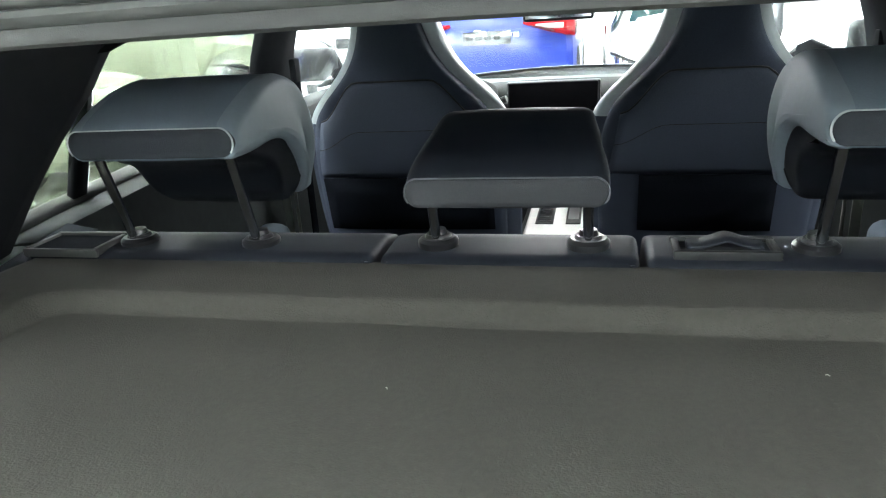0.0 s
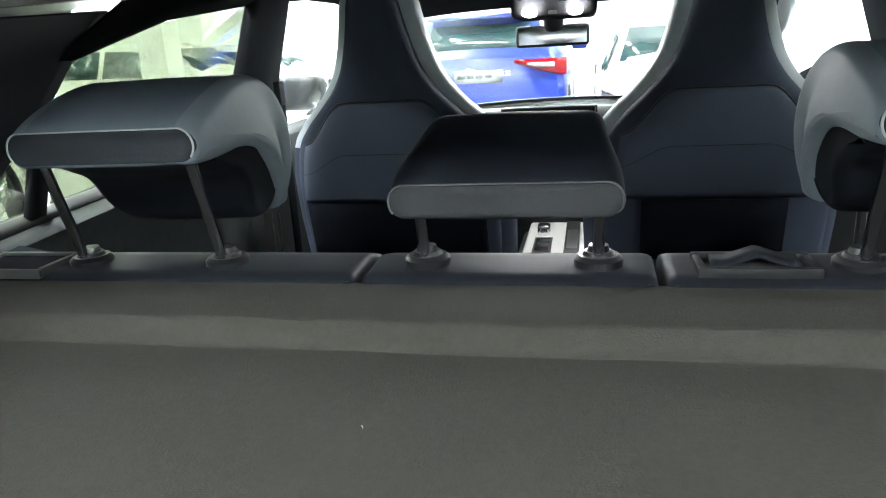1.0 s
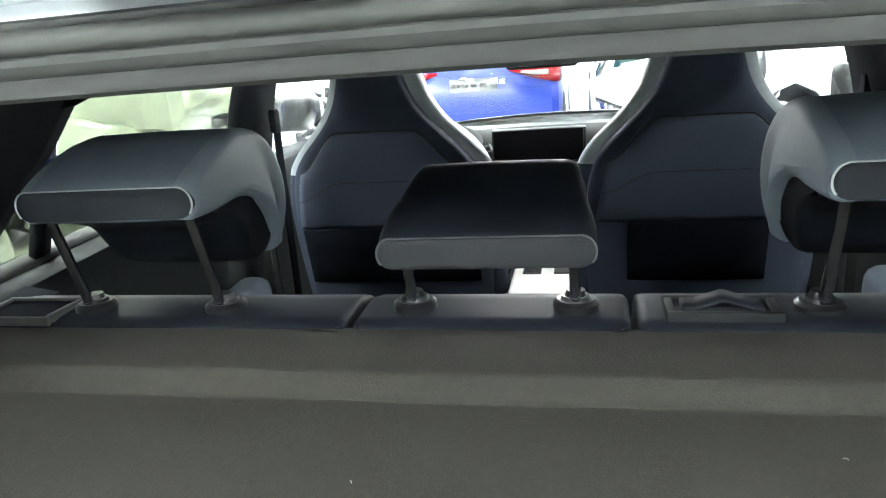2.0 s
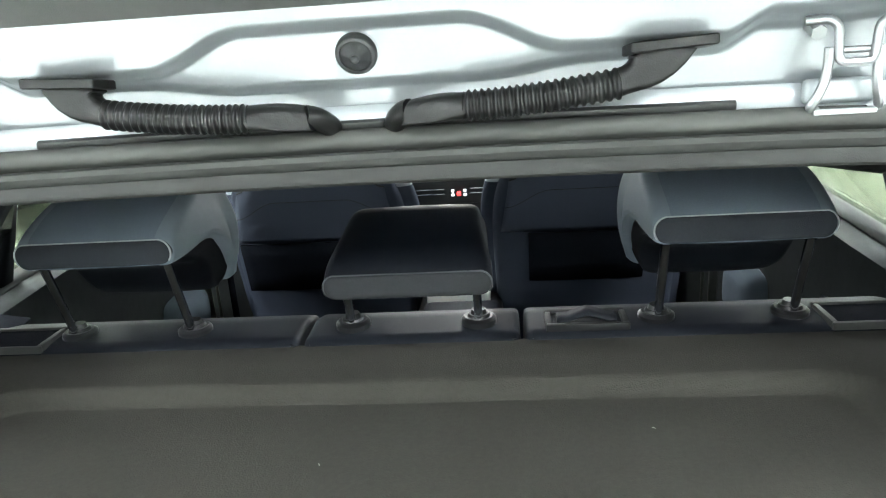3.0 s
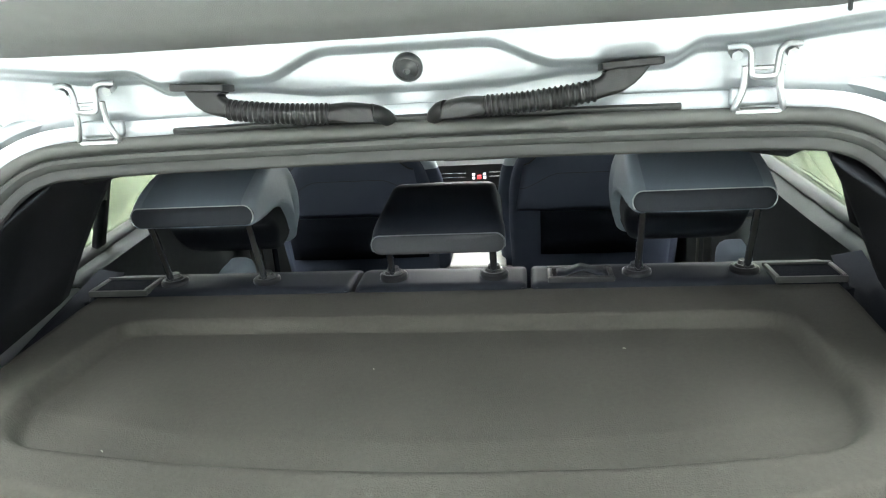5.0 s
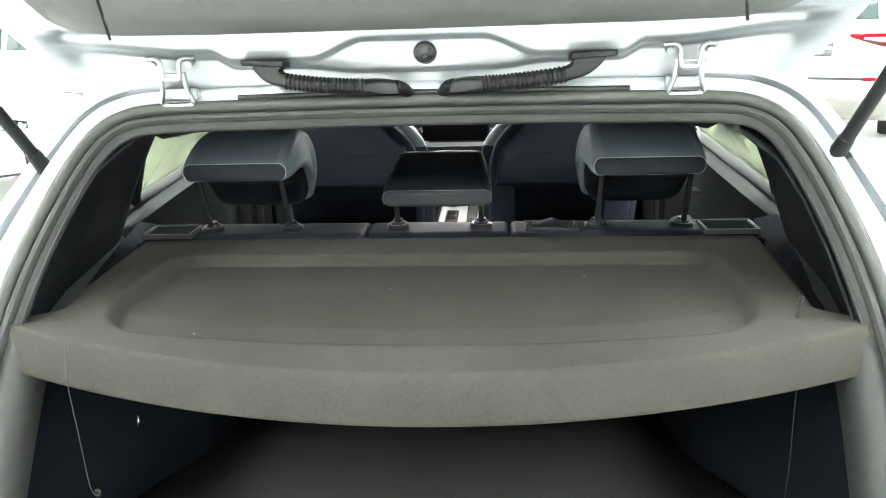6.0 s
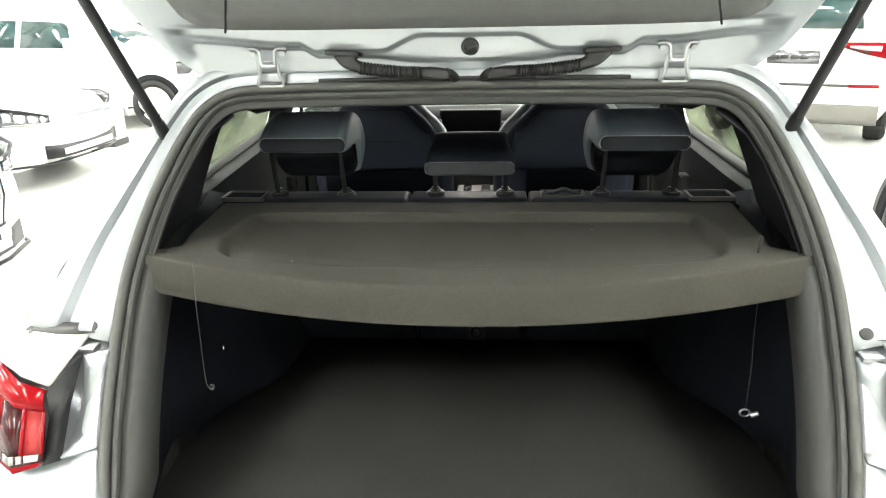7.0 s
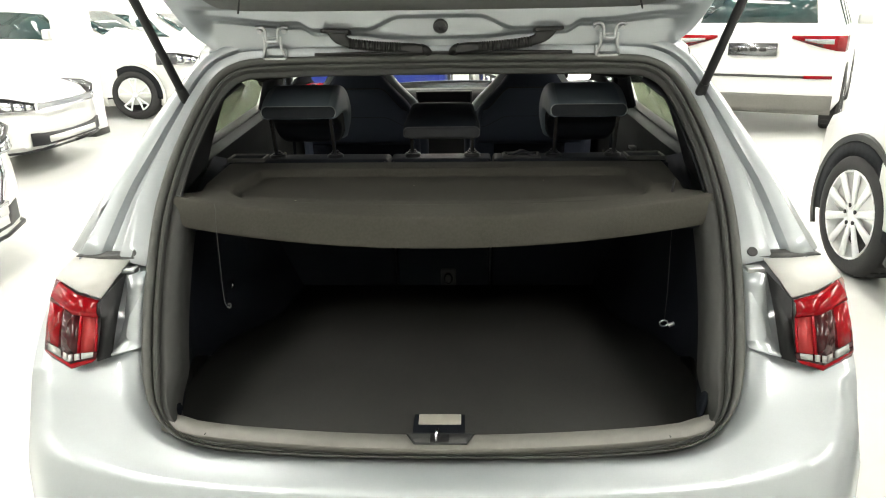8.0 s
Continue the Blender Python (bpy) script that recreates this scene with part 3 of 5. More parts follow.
o2, tr2, w2 = full(TG_HALF), full(TG_TRIM), full(TG_WIN)
rows = [[tg(p.x, p.y, d) for p in o2] for d in (-0.036, -0.004)] + [[tg(p.x * 0.992, p.y * 0.992, 0.003) for p in o2]]
for j in range(81):
    f = j / 80
    row = []
    for a, b in zip(o2, tr2):
        x, v = a.x * 0.97 + b.x * 0.03, a.y * 0.97 + b.y * 0.03
        x, v = x + (b.x * 0.98 - x) * f, v + (b.y + 0.012 - v) * f
        p = tg(x, v, 0.004)
        k = ease((0.105 - v) / 0.02) * ease((0.565 - abs(x)) / 0.05)
        p.y += (pressed(x, p.z) - p.y) * k
        row.append(p)
    rows.append(row)
gate = part("tailgate", grid(rows, True), SILVER, car, "open silver tailgate, its inner panel pressed in steps", thick=0.002, deg=60)
rows = [[tg(a.x + (b.x - a.x) * f, a.y + (b.y - a.y) * f, d) for a, b in zip(o2, w2)] for f, d in ((0.0, -0.034), (0.1, -0.045), (0.7, -0.055), (1.0, -0.045))]
part("outer_skin", grid(rows, True), SILVER, gate, thick=0.002, deg=50)
rows = [[tg(a.x + (b.x - a.x) * f, a.y + (b.y - a.y) * f, d) for a, b in zip(tr2, w2)] for f, d in ((0.0, -0.004), (0.0, 0.008), (0.05, 0.014), (0.5, 0.018), (0.94, 0.014), (1.0, -0.04))]
part("trim_panel", grid(rows, True), TRIM_GREY, gate, "grey plastic tailgate trim", thick=0.002, deg=50)
bm = bmesh.new()
bm.faces.new([bm.verts.new(tg(p.x * 1.01, 0.33 + (p.y - 0.33) * 1.02, -0.043)) for p in w2])
part("rear_window", bm, GLASS_DARK, gate, "dark rear window", shadow=False)
for sg in (-1, 1):
    pts = [tg(sg * (0.436 - 0.0037 * k), 0.0895 + 0.010 * k, 0.0150 + 0.0005 * k) for k in range(13)]
    part("trim_joint", tube(pts, 0.0022, 6), BLACK_PLASTIC, gate)
plug = Vector((0.002, pressed(0, 1.4215), 1.4215))
pn = Vector((0, -0.90, -0.43))
pu = Vector((0, -0.43, 0.90))
rows = [[plug + Vector((0.0165 * f * math.cos(a), 0, 0)) + pu * (0.0165 * f * math.sin(a)) + pn * d for a in [k * math.pi / 20 for k in range(40)]] for f, d in
        ((1.02, -0.006), (1.03, 0.003), (1.0, 0.0055), (0.92, 0.007), (0.80, 0.0072), (0.76, 0.0056), (0.72, 0.0066), (0.36, 0.0088), (0.30, 0.0108), (0.22, 0.0114), (0.15, 0.0094), (0.05, 0.009))]
part("rubber_stop", grid(rows, True, None, True), PLUG, gate, "round grey rubber plug", deg=60)

for sg in (-1, 1):
    cx = sg * 0.381
    hinge = part("hinge", box((cx - 0.024, 0.307, 1.3510), (cx + 0.024, 0.345, 1.3555), 0.002), STEEL, car, "bare metal tailgate hinge")
    for s2 in (-1, 1):
        b0 = Vector((cx + s2 * 0.028, 0.314, 1.4195))
        part("bolt", cyl(b0, b0 + Vector((0, -0.014, -0.006)), 0.0068, 0.006, 6), STEEL, hinge)
        pts = curve_through([b0 + Vector((s2 * 0.009, -0.010, 0.003)), b0 + Vector((-s2 * 0.004, -0.013, 0.0038)), Vector((cx + s2 * 0.0190, 0.299, 1.4215)), Vector((cx + s2 * 0.0150, 0.299, 1.4170)), Vector((cx + s2 * 0.0138, 0.299, 1.4100)),
                             Vector((cx + s2 * 0.0134, 0.299, 1.4020)), Vector((cx + s2 * 0.0125, 0.299, 1.3960))], 36)
        part("arm", tube(pts, 0.0034, 10), STEEL, hinge)
        part("leg", tube(curve_through([(cx + s2 * 0.0185, 0.302, 1.4025), (cx + s2 * 0.0182, 0.303, 1.390), (cx + s2 * 0.0195, 0.305, 1.375), (cx + s2 * 0.0245, 0.309, 1.360), (cx + s2 * 0.0250, 0.312, 1.3555), (cx + s2 * 0.019, 0.314, 1.3540)], 16), 0.0037, 8), STEEL, hinge)
    part("link", tube(curve_through([(cx - 0.0125, 0.299, 1.396), (cx - 0.011, 0.2985, 1.3925), (cx - 0.006, 0.298, 1.3912), (cx + 0.006, 0.298, 1.3912), (cx + 0.011, 0.2985, 1.3925), (cx + 0.0125, 0.299, 1.396)], 16), 0.0034, 8), STEEL, hinge)
    part("cross_pin", cyl((cx - 0.019, 0.302, 1.4000), (cx + 0.019, 0.302, 1.4000), 0.0026, n=10), STEEL, hinge)
    part("hinge_plate", box((cx - 0.027, 0.319, 1.358), (cx + 0.027, 0.330, 1.378), 0.005, 3), SILVER, hinge, "painted hinge plate")
    # cable duct from the tailgate to the roof
    shift = 0.006 if sg > 0 else -0.004
    pl_pts = [(0.270 + shift, 0.296, 1.4140), (0.204 + shift, 0.292, 1.4110)]
    plate = [Vector((sg * a, b, c)) for a, b, c in pl_pts]
    ex = (plate[1] - plate[0]).normalized()
    ez = Vector((0, -0.12, -0.993))
    ey = ex.cross(ez).normalized()
    rim_ = lambda q, hx, hy, d: [q + ex * (hx * math.copysign(abs(math.cos(a)) ** 0.15, math.cos(a))) + ey * (hy * math.copysign(abs(math.sin(a)) ** 0.15, math.sin(a))) + ez * d for a in [k * math.pi / 14 for k in range(28)]]
    mid_p = plate[0].lerp(plate[1], 0.5)
    duct = part("cable_duct", grid([rim_(mid_p, 0.0315, 0.016, -0.0035), rim_(mid_p, 0.0325, 0.017, -0.0025), rim_(mid_p, 0.0325, 0.017, 0.0035), rim_(mid_p, 0.0315, 0.016, 0.0045)], True, None, True), DUCT, car, "black ribbed cable duct")
    # elbow: a flat-sided funnel from the plate's long slot to the round tube
    mouth = Vector((sg * 0.197 + shift, 0.288, 1.3868))
    elbow = []
    for g in range(9):
        f = g / 8
        e = ease(f)
        c_ = (mid_p + ex * 0.004 + ez * 0.004).lerp(mouth, f) + Vector((sg * 0.004 * math.sin(f * math.pi), 0, -0.002 * math.sin(f * math.pi)))
        nn = ez.lerp(Vector((-sg, 0.0, -0.12)).normalized(), e).normalized()
        sx = ey.cross(nn).normalized()
        hx, hy, pw_ = 0.0225 + (0.0108 - 0.0225) * ease(f * 1.15), 0.011, 0.22 + 0.55 * e ** 2
        elbow.append([c_ + sx * (hx * math.copysign(abs(math.cos(a)) ** pw_, math.cos(a))) + ey * (hy * math.copysign(abs(math.sin(a)) ** pw_, math.sin(a))) for a in [k * math.pi / 12 for k in range(24)]])
    part("boot_end", grid(elbow, True, None, True), DUCT, duct, deg=30)
    ends_ = [mouth + Vector((sg * 0.002, 0, 0)), Vector((sg * 0.142, 0.288, 1.3795)), Vector((sg * 0.087, 0.292, 1.3765))]
    line = [ends_[0] * (1 - f) ** 2 + (2 * ends_[1] - 0.5 * (ends_[0] + ends_[2])) * (2 * f * (1 - f)) + ends_[2] * f * f for f in [k / 240 for k in range(241)]]
    part("ribbed_tube", tube(line, lambda f: 0.0113 + 0.0010 * min(1.0, max(-1.0, 1.3 * math.sin(f * 20 * 2 * math.pi))), 20), DUCT, duct, deg=75)
    # twisted lower end: a cone with flat facets and a thick collar leading under the roof edge
    rows = []
    for g in range(9):
        f = g / 8
        c_ = Vector((sg * (0.089 - 0.050 * f), 0.292 + 0.012 * f, 1.3765 - 0.004 * f * f))
        rr, pw_, tw = 0.0105 + 0.0012 * math.sin(f * math.pi), 1.0 - 0.62 * ease(f * 2), 0.9 * f
        rows.append([c_ + Vector((0, rr * math.copysign(abs(math.cos(a)) ** pw_, math.cos(a)), 0)) + Vector((sg * 0.004 * math.sin(a), 0, rr * 0.92 * math.copysign(abs(math.sin(a)) ** pw_, math.sin(a)))) + Vector((0, 0.003 * math.sin(a + tw), 0)) for a in [k * math.pi / 12 + tw for k in range(24)]])
    roof_end = part("roof_end", grid(rows, True, None, True), DUCT, duct, deg=30)
    part("collar", tube(curve_through([(sg * 0.043, 0.302, 1.3735), (sg * 0.036, 0.306, 1.3715), (sg * 0.030, 0.313, 1.367), (sg * 0.026, 0.322, 1.361)], 13), lambda f: 0.0108 - 0.002 * f, 12), DUCT, roof_end, deg=50)
    # gas strut
    b0, d = Vector((sg * 0.579, 0.252, 1.272)), Vector((sg * STRUT[0], STRUT[1], 1.0)).normalized()
    strut = part("gas_strut", cyl(b0 + d * 0.02, b0 + d * 0.345, 0.0095, n=16), BLACK_PLASTIC, car, "black gas strut")
    part("rod", cyl(b0 + d * 0.345, b0 + d * 0.41, 0.005, n=12), DARK_STEEL, strut)
    part("socket", cyl(b0 - d * 0.004, b0 + d * 0.03, 0.0125, 0.011, n=14), BLACK_PLASTIC, strut)
    part("ball_bracket", cyl(b0 - Vector((sg * 0.004, -0.012, 0.012)), b0 + Vector((sg * 0.004, -0.004, 0.004)), 0.008, n=12), STEEL, strut)

    # buffer, ledge and tail lamp
    n = Vector((0, -0.751, 0.661))
    c = Vector((sg * 0.633, 0.004, 0.982))
    part("rubber_buffer", cyl(c - n * 0.012, c + n * 0.012, 0.0115, 0.010, 22), BLACK_PLASTIC, car, "round black rubber buffer")
    s = lambda *p: [Vector((sg * (a - 0.010) + 0.010, b, z)) for a, b, z in p]
    part("lamp_ledge", grid([s((0.645, 0.01, 0.985), (0.70, 0.01, 0.987), (0.758, 0.01, 0.987)), s((0.645, -0.012, 0.979), (0.70, -0.022, 0.982), (0.765, -0.012, 0.984))]), GREY_PLASTIC, car, "grey plastic ledge above the lamp", thick=0.006)
    part("bracket", box((min(sg * 0.612, sg * 0.645), -0.045, 0.958), (max(sg * 0.612, sg * 0.645), -0.02, 0.968), 0.003), STEEL, car)
    part("lamp_shoulder", grid([s((0.652, -0.016, 0.978), (0.705, -0.022, 0.981), (0.768, -0.01, 0.983)), s((0.662, -0.066, 0.957), (0.705, -0.075, 0.963), (0.778, -0.045, 0.970)),
                                s((0.672, -0.112, 0.934), (0.720, -0.105, 0.947), (0.780, -0.07, 0.960))]), LAMP_COVER, car, "pale matt cover over the tail lamp", thick=0.004)
    lamp = part("tail_lamp", grid([s((0.645, -0.054, 0.964), (0.672, -0.118, 0.932)), s((0.646, -0.106, 0.905), (0.672, -0.130, 0.885)), s((0.650, -0.152, 0.828), (0.676, -0.160, 0.822))]), BLACK_PLASTIC, car,
                "red tail lamp with a black housing", thick=0.006)
    face = [s((0.673, -0.120, 0.932), (0.718, -0.113, 0.942), (0.764, -0.080, 0.953), (0.790, -0.02, 0.958)),
            s((0.671, -0.133, 0.903), (0.720, -0.131, 0.909), (0.784, -0.092, 0.922), (0.812, -0.02, 0.930)),
            s((0.671, -0.148, 0.864), (0.724, -0.149, 0.867), (0.793, -0.106, 0.878), (0.823, -0.02, 0.886)),
            s((0.672, -0.157, 0.843), (0.726, -0.159, 0.838), (0.798, -0.113, 0.846), (0.828, -0.02, 0.853)),
            s((0.675, -0.160, 0.830), (0.726, -0.163, 0.819), (0.800, -0.118, 0.828), (0.828, -0.02, 0.835)),
            s((0.684, -0.160, 0.822), (0.726, -0.162, 0.808), (0.798, -0.119, 0.816), (0.826, -0.02, 0.824))]
    out_n = Vector((sg * 0.45, -0.88, 0.12)).normalized()
    lift = lambda row, d: [p + out_n * d for p in row]
    part("red_lens", grid([lift(face[0], 0.000), lift([p.lerp(q, 0.12) for p, q in zip(face[0], face[1])], 0.005), lift([p.lerp(q, 0.7) for p, q in zip(face[0], face[1])], 0.006), lift(face[1], 0.002)]), RED_LENS, lamp, "glossy deep red lens", thick=0.004, deg=70)
    part("lamp_strip", grid([[r[0].lerp(r[1], 0.08), r[0].lerp(r[1], 0.34), r[0].lerp(r[1], 0.62)] for r in face[1:4]]), STRIP_LENS, lamp, "translucent pinkish strip", thick=0.004)
    bm = grid([[r[0] + out_n * 0.002, r[0].lerp(r[1], 0.08) + out_n * 0.003] for r in face[1:4]])
    grid([[r[0].lerp(r[1], 0.60) + out_n * 0.002, r[0].lerp(r[1], 0.70) + out_n * 0.003] for r in face[1:4]], bm=bm)
    part("strip_border", bm, RED_LENS, lamp, "red border of the strip", thick=0.004)
    part("dark_lens", grid([[r[0].lerp(r[1], 0.70), r[1] + out_n * 0.003, r[1].lerp(r[2], 0.30) + out_n * 0.003, r[1].lerp(r[2], 0.46)] for r in face[1:4]]), DARK_LENS, lamp, "dark smoked lens", thick=0.004, deg=70)
    part("side_lens", grid([[r[1].lerp(r[2], 0.46), r[2], r[3]] for r in face[1:4]]), RED_LENS, lamp, thick=0.004, deg=70)
    part("black_lens", grid([[r[0], r[1], r[2], r[3]] for r in face[3:5]]), DARK_LENS, lamp, "dark inside of the lower lens", thick=0.004)
    for i0, f0, f1 in ((0, 0.10, 0.52), (0, 0.60, 0.78), (0, 0.86, 1.0), (1, 0.04, 0.20), (1, 0.32, 0.80)):
        part("clear_lens", grid([lift([r[i0].lerp(r[i0 + 1], f0), r[i0].lerp(r[i0 + 1], 0.5 * (f0 + f1)), r[i0].lerp(r[i0 + 1], f1)], 0.004) for r in (face[3], [p.lerp(q, 0.72) for p, q in zip(face[3], face[4])])]), PALE_LENS, lamp, "clear lower lens", thick=0.003)
    part("lower_lens", grid(face[4:6]), RED_LENS, lamp, thick=0.004)
    # water channel panel beside the lamp
    part("lamp_recess", grid([s((0.608, -0.030, 0.962), (0.626, -0.042, 0.961), (0.645, -0.056, 0.960)), s((0.606, -0.034, 0.930), (0.626, -0.044, 0.930), (0.645, -0.060, 0.932)), s((0.602, -0.052, 0.880), (0.624, -0.062, 0.878), (0.646, -0.085, 0.880)),
                              s((0.600, -0.080, 0.850), (0.622, -0.090, 0.847), (0.648, -0.115, 0.848)), s((0.598, -0.130, 0.838), (0.622, -0.142, 0.835), (0.650, -0.154, 0.832))]), SILVER, car, "silver water channel", thick=0.004, deg=60)

# latch in the sill
q4 = [(-0.055, -0.2200, 0.7040), (0.072, -0.2200, 0.7040), (0.058, -0.2540, 0.7055), (-0.038, -0.2540, 0.7055)]
bm = bmesh.new()
for a, b in zip(q4, q4[1:] + q4[:1]):
    tube([Vector(a), Vector(b)], 0.0019, 8, bm)
latch = part("latch_frame", bm, BLACK_PLASTIC, car, "black latch surround in the sill")
part("latch_plate", grid([[Vector(q4[0]), Vector(q4[1])], [Vector(q4[3]), Vector(q4[2])]]), GREY_PLASTIC, latch, thick=0.002)
part("latch_slot", box((-0.010, -0.252, 0.7035), (0.026, -0.224, 0.7078), 0.002), BLACK_PLASTIC, latch)
part("striker", tube(curve_through([(0.002, -0.248, 0.707), (0.002, -0.246, 0.721), (0.004, -0.234, 0.721), (0.006, -0.230, 0.707)], 14), 0.0030, 8), CHROME, latch, "chrome striker loop")
handle = part("handle_frame", box((-0.050, -0.160, 0.652), (0.055, -0.076, 0.6556), 0.002), CARPET, car, "dark floor handle surround")
part("plate", box((-0.040, -0.116, 0.6555), (0.047, -0.081, 0.6590), 0.001), PLATE, handle, "pale floor handle plate")
# cords of the shelf
for sg, pts in ((-1, [(-0.470, 0.055, 1.078), (-0.463, 0.04, 1.068), (-0.462, 0.03, 1.03), (-0.463, 0.03, 0.95), (-0.464, 0.03, 0.895), (-0.462, 0.028, 0.865), (-0.458, 0.028, 0.855)]),
                (1, [(0.500, 0.10, 1.03), (0.498, 0.09, 0.95), (0.498, 0.082, 0.88), (0.497, 0.08, 0.815), (0.496, 0.08, 0.80)])):
    cord = thing("lifting_cord", pts[-1], "thin grey lifting cord hanging from the parcel shelf", "cord", "shelf cords")
    part("string", tube(curve_through(pts, 40), 0.0007 if sg < 0 else 0.0004, 6), CORD, cord)
    if sg > 0:
        e = Vector(pts[-1])
        part("end_loop", tube([e + Vector((0.009 * math.cos(a), 0, -0.008 + 0.007 * math.sin(a))) for a in [k * math.pi / 8 for k in range(16)]], 0.0018, 8, closed=True), STEEL, cord, "shiny end loop")
        part("end_knob", cyl(e + Vector((0.010, -0.002, -0.012)), e + Vector((0.022, -0.004, -0.006)), 0.005, 0.004, 12), STEEL, cord)
    else:
        part("end_loop", tube(curve_through([Vector(pts[-1]) + Vector(q) for q in ((0, 0, 0), (0.006, 0, -0.002), (0.008, 0, 0.006), (0.002, 0, 0.006))], 12), 0.002, 6), CORD, cord)
clip = thing("shelf_clip", (0.502, 0.125, 1.083), "small dark shelf clip standing beside the shelf", "clip")
part("pin", tube(curve_through([(0.500, 0.125, 1.080), (0.502, 0.127, 1.092), (0.505, 0.13, 1.108)], 10), 0.003, 8), BLACK_PLASTIC, clip)
ring = thing("cord_ring", (0.562, 0.098, 1.006), "small chrome ring hanging under the shelf corner", "ring")
part("ring", tube([Vector((0.560 + 0.0085 * math.cos(a), 0.094, 1.006 + 0.0065 * math.sin(a))) for a in [k * math.pi / 8 for k in range(16)]], 0.0017, 8, closed=True), CHROME, ring)
part("tab", box((0.556, 0.096, 1.010), (0.566, 0.101, 1.024), 0.0015), BLACK_PLASTIC, ring)
hook = thing("tie_down_hook", (-0.44, 0.30, 0.79), "small chrome bag hook on the boot side", "hook")
part("hook", tube(curve_through([(-0.555, 0.31, 0.79), (-0.545, 0.30, 0.788), (-0.540, 0.30, 0.796), (-0.542, 0.305, 0.806)], 12), 0.003, 8), CHROME, hook)
# seat release loop on the seat back
sl = part("release_loop", box((-0.018, 0.624, 0.662), (0.028, 0.650, 0.716), 0.007, 3), BLACK_PLASTIC, bench, "dark release housing on the seat back")
part("loop", tube([Vector((0.005 + 0.011 * math.cos(a), 0.619 - 0.05 * (0.014 * math.sin(a)), 0.688 + 0.016 * math.sin(a))) for a in [k * math.pi / 8 for k in range(16)]], 0.0025, 6, closed=True), DARK_STEEL, sl)

# ---- cabin ----
def axis(y):
    """Sideways place of the cabin's middle line at y."""
    return -0.020 * ease((y - 0.25) / 1.0)


for sg in (-1, 1):
    s = lambda *p: [Vector((sg * a + axis(b), b, z)) for a, b, z in p]
    ends = [(0.662, 0.575, 1.050), (0.656, 0.637, 1.115), (0.651, 0.706, 1.175), (0.647, 0.785, 1.232), (0.638, 0.838, 1.290), (0.590, 0.87, 1.353)]
    starts = [(0.560, 1.040), (0.556, 1.10), (0.543, 1.165), (0.524, 1.225), (0.500, 1.272), (0.452, 1.310)]
    rows = []
    for (x, z), e in zip(starts, ends):
        p = op(x, z, -0.016)
        q = Vector(e) + Vector((sg * axis(e[1]), 0, 0))
        rows.append([Vector((sg * v.x, v.y, v.z)) for v in (p, p.lerp(q, 0.12) + Vector((0.012, 0, 0)), p.lerp(q, 0.5) + Vector((0.018, 0, 0.004)), p.lerp(q, 0.94) + Vector((0.004, 0, 0)), q + Vector((0.006, 0.004, 0)))])
    part("pillar_trim", grid(rows), TRIM_DARK, car, "dark rear pillar trim", thick=0.004, deg=50)
    lo = [op(0.560, 1.040, -0.022), Vector((0.578, 0.16, 1.04)), Vector((0.60, 0.30, 1.04)), Vector((0.64, 0.45, 1.040)), Vector((0.700, 0.72, 1.045))]
    part("ledge_trim", grid([[Vector((sg * v.x, v.y, v.z)) for v in lo], [Vector((sg * (v.x - 0.045), v.y + 0.01, v.z - 0.012)) for v in lo]]),
         CARPET, car, "dark ledge beside the shelf", thick=0.004)
    # belt guide frame beside the seat back
    x0, x1 = 0.492, 0.594
    bm = bmesh.new()
    for a, b in (((x0, 0.522, 1.067), (x1, 0.5275, 1.0775)), ((x0, 0.582, 1.069), (x1, 0.588, 1.0785)), ((x0, 0.527, 1.068), (x0 + 0.007, 0.582, 1.078)), ((x1 - 0.007, 0.527, 1.068), (x1, 0.582, 1.078))):
        box((sg * a[0], a[1], a[2]), (sg * b[0], b[1], b[2]), 0.0022, 2, bm)
    fr = part("seat_lock_frame", bm, GREY_PLASTIC, bench, "grey frame round the seat release")
    # thin dark plate above the seat top, painting shade into the frame
    part("well", box((sg * (x0 + 0.005), 0.526, 1.060), (sg * (x1 - 0.005), 0.583, 1.0748), 0.001), CARPET, fr, "thin dark plate painting shade inside the frame")
    # door panels, sills, pillars and glass
    door = part("door_panel", grid([s((0.735, 0.62, 1.045), (0.742, 0.9, 1.056), (0.745, 1.50, 1.081), (0.745, 1.9, 1.093), (0.74, 2.5, 1.076)),
                                    s((0.700, 0.66, 1.035), (0.700, 0.9, 1.045), (0.700, 1.50, 1.070), (0.70, 1.9, 1.078), (0.69, 2.5, 1.061)),
                                    s((0.685, 0.70, 0.98), (0.700, 0.9, 0.985), (0.722, 1.50, 1.005), (0.67, 1.9, 1.018), (0.66, 2.5, 1.011)),
                                    s((0.68, 0.72, 0.85), (0.705, 0.9, 0.850), (0.752, 1.50, 0.875), (0.65, 1.9, 0.898), (0.65, 2.5, 0.901)),
                                    s((0.68, 0.75, 0.4), (0.70, 0.9, 0.320), (0.75, 1.50, 0.335), (0.68, 1.9, 0.358), (0.68, 2.5, 0.361))]), DOOR_TRIM, car, "dark door panel", thick=0.006, deg=50)
    part("window_sill", grid([s((0.728, 0.60, 1.046), (0.735, 0.9, 1.058), (0.738, 1.50, 1.085)), s((0.748, 0.60, 1.058), (0.755, 0.9, 1.070), (0.758, 1.50, 1.095)), s((0.764, 0.60, 1.058), (0.772, 0.9, 1.070), (0.776, 1.50, 1.095))]),
         GREY_PLASTIC, door, "pale grey window edge", thick=0.004)
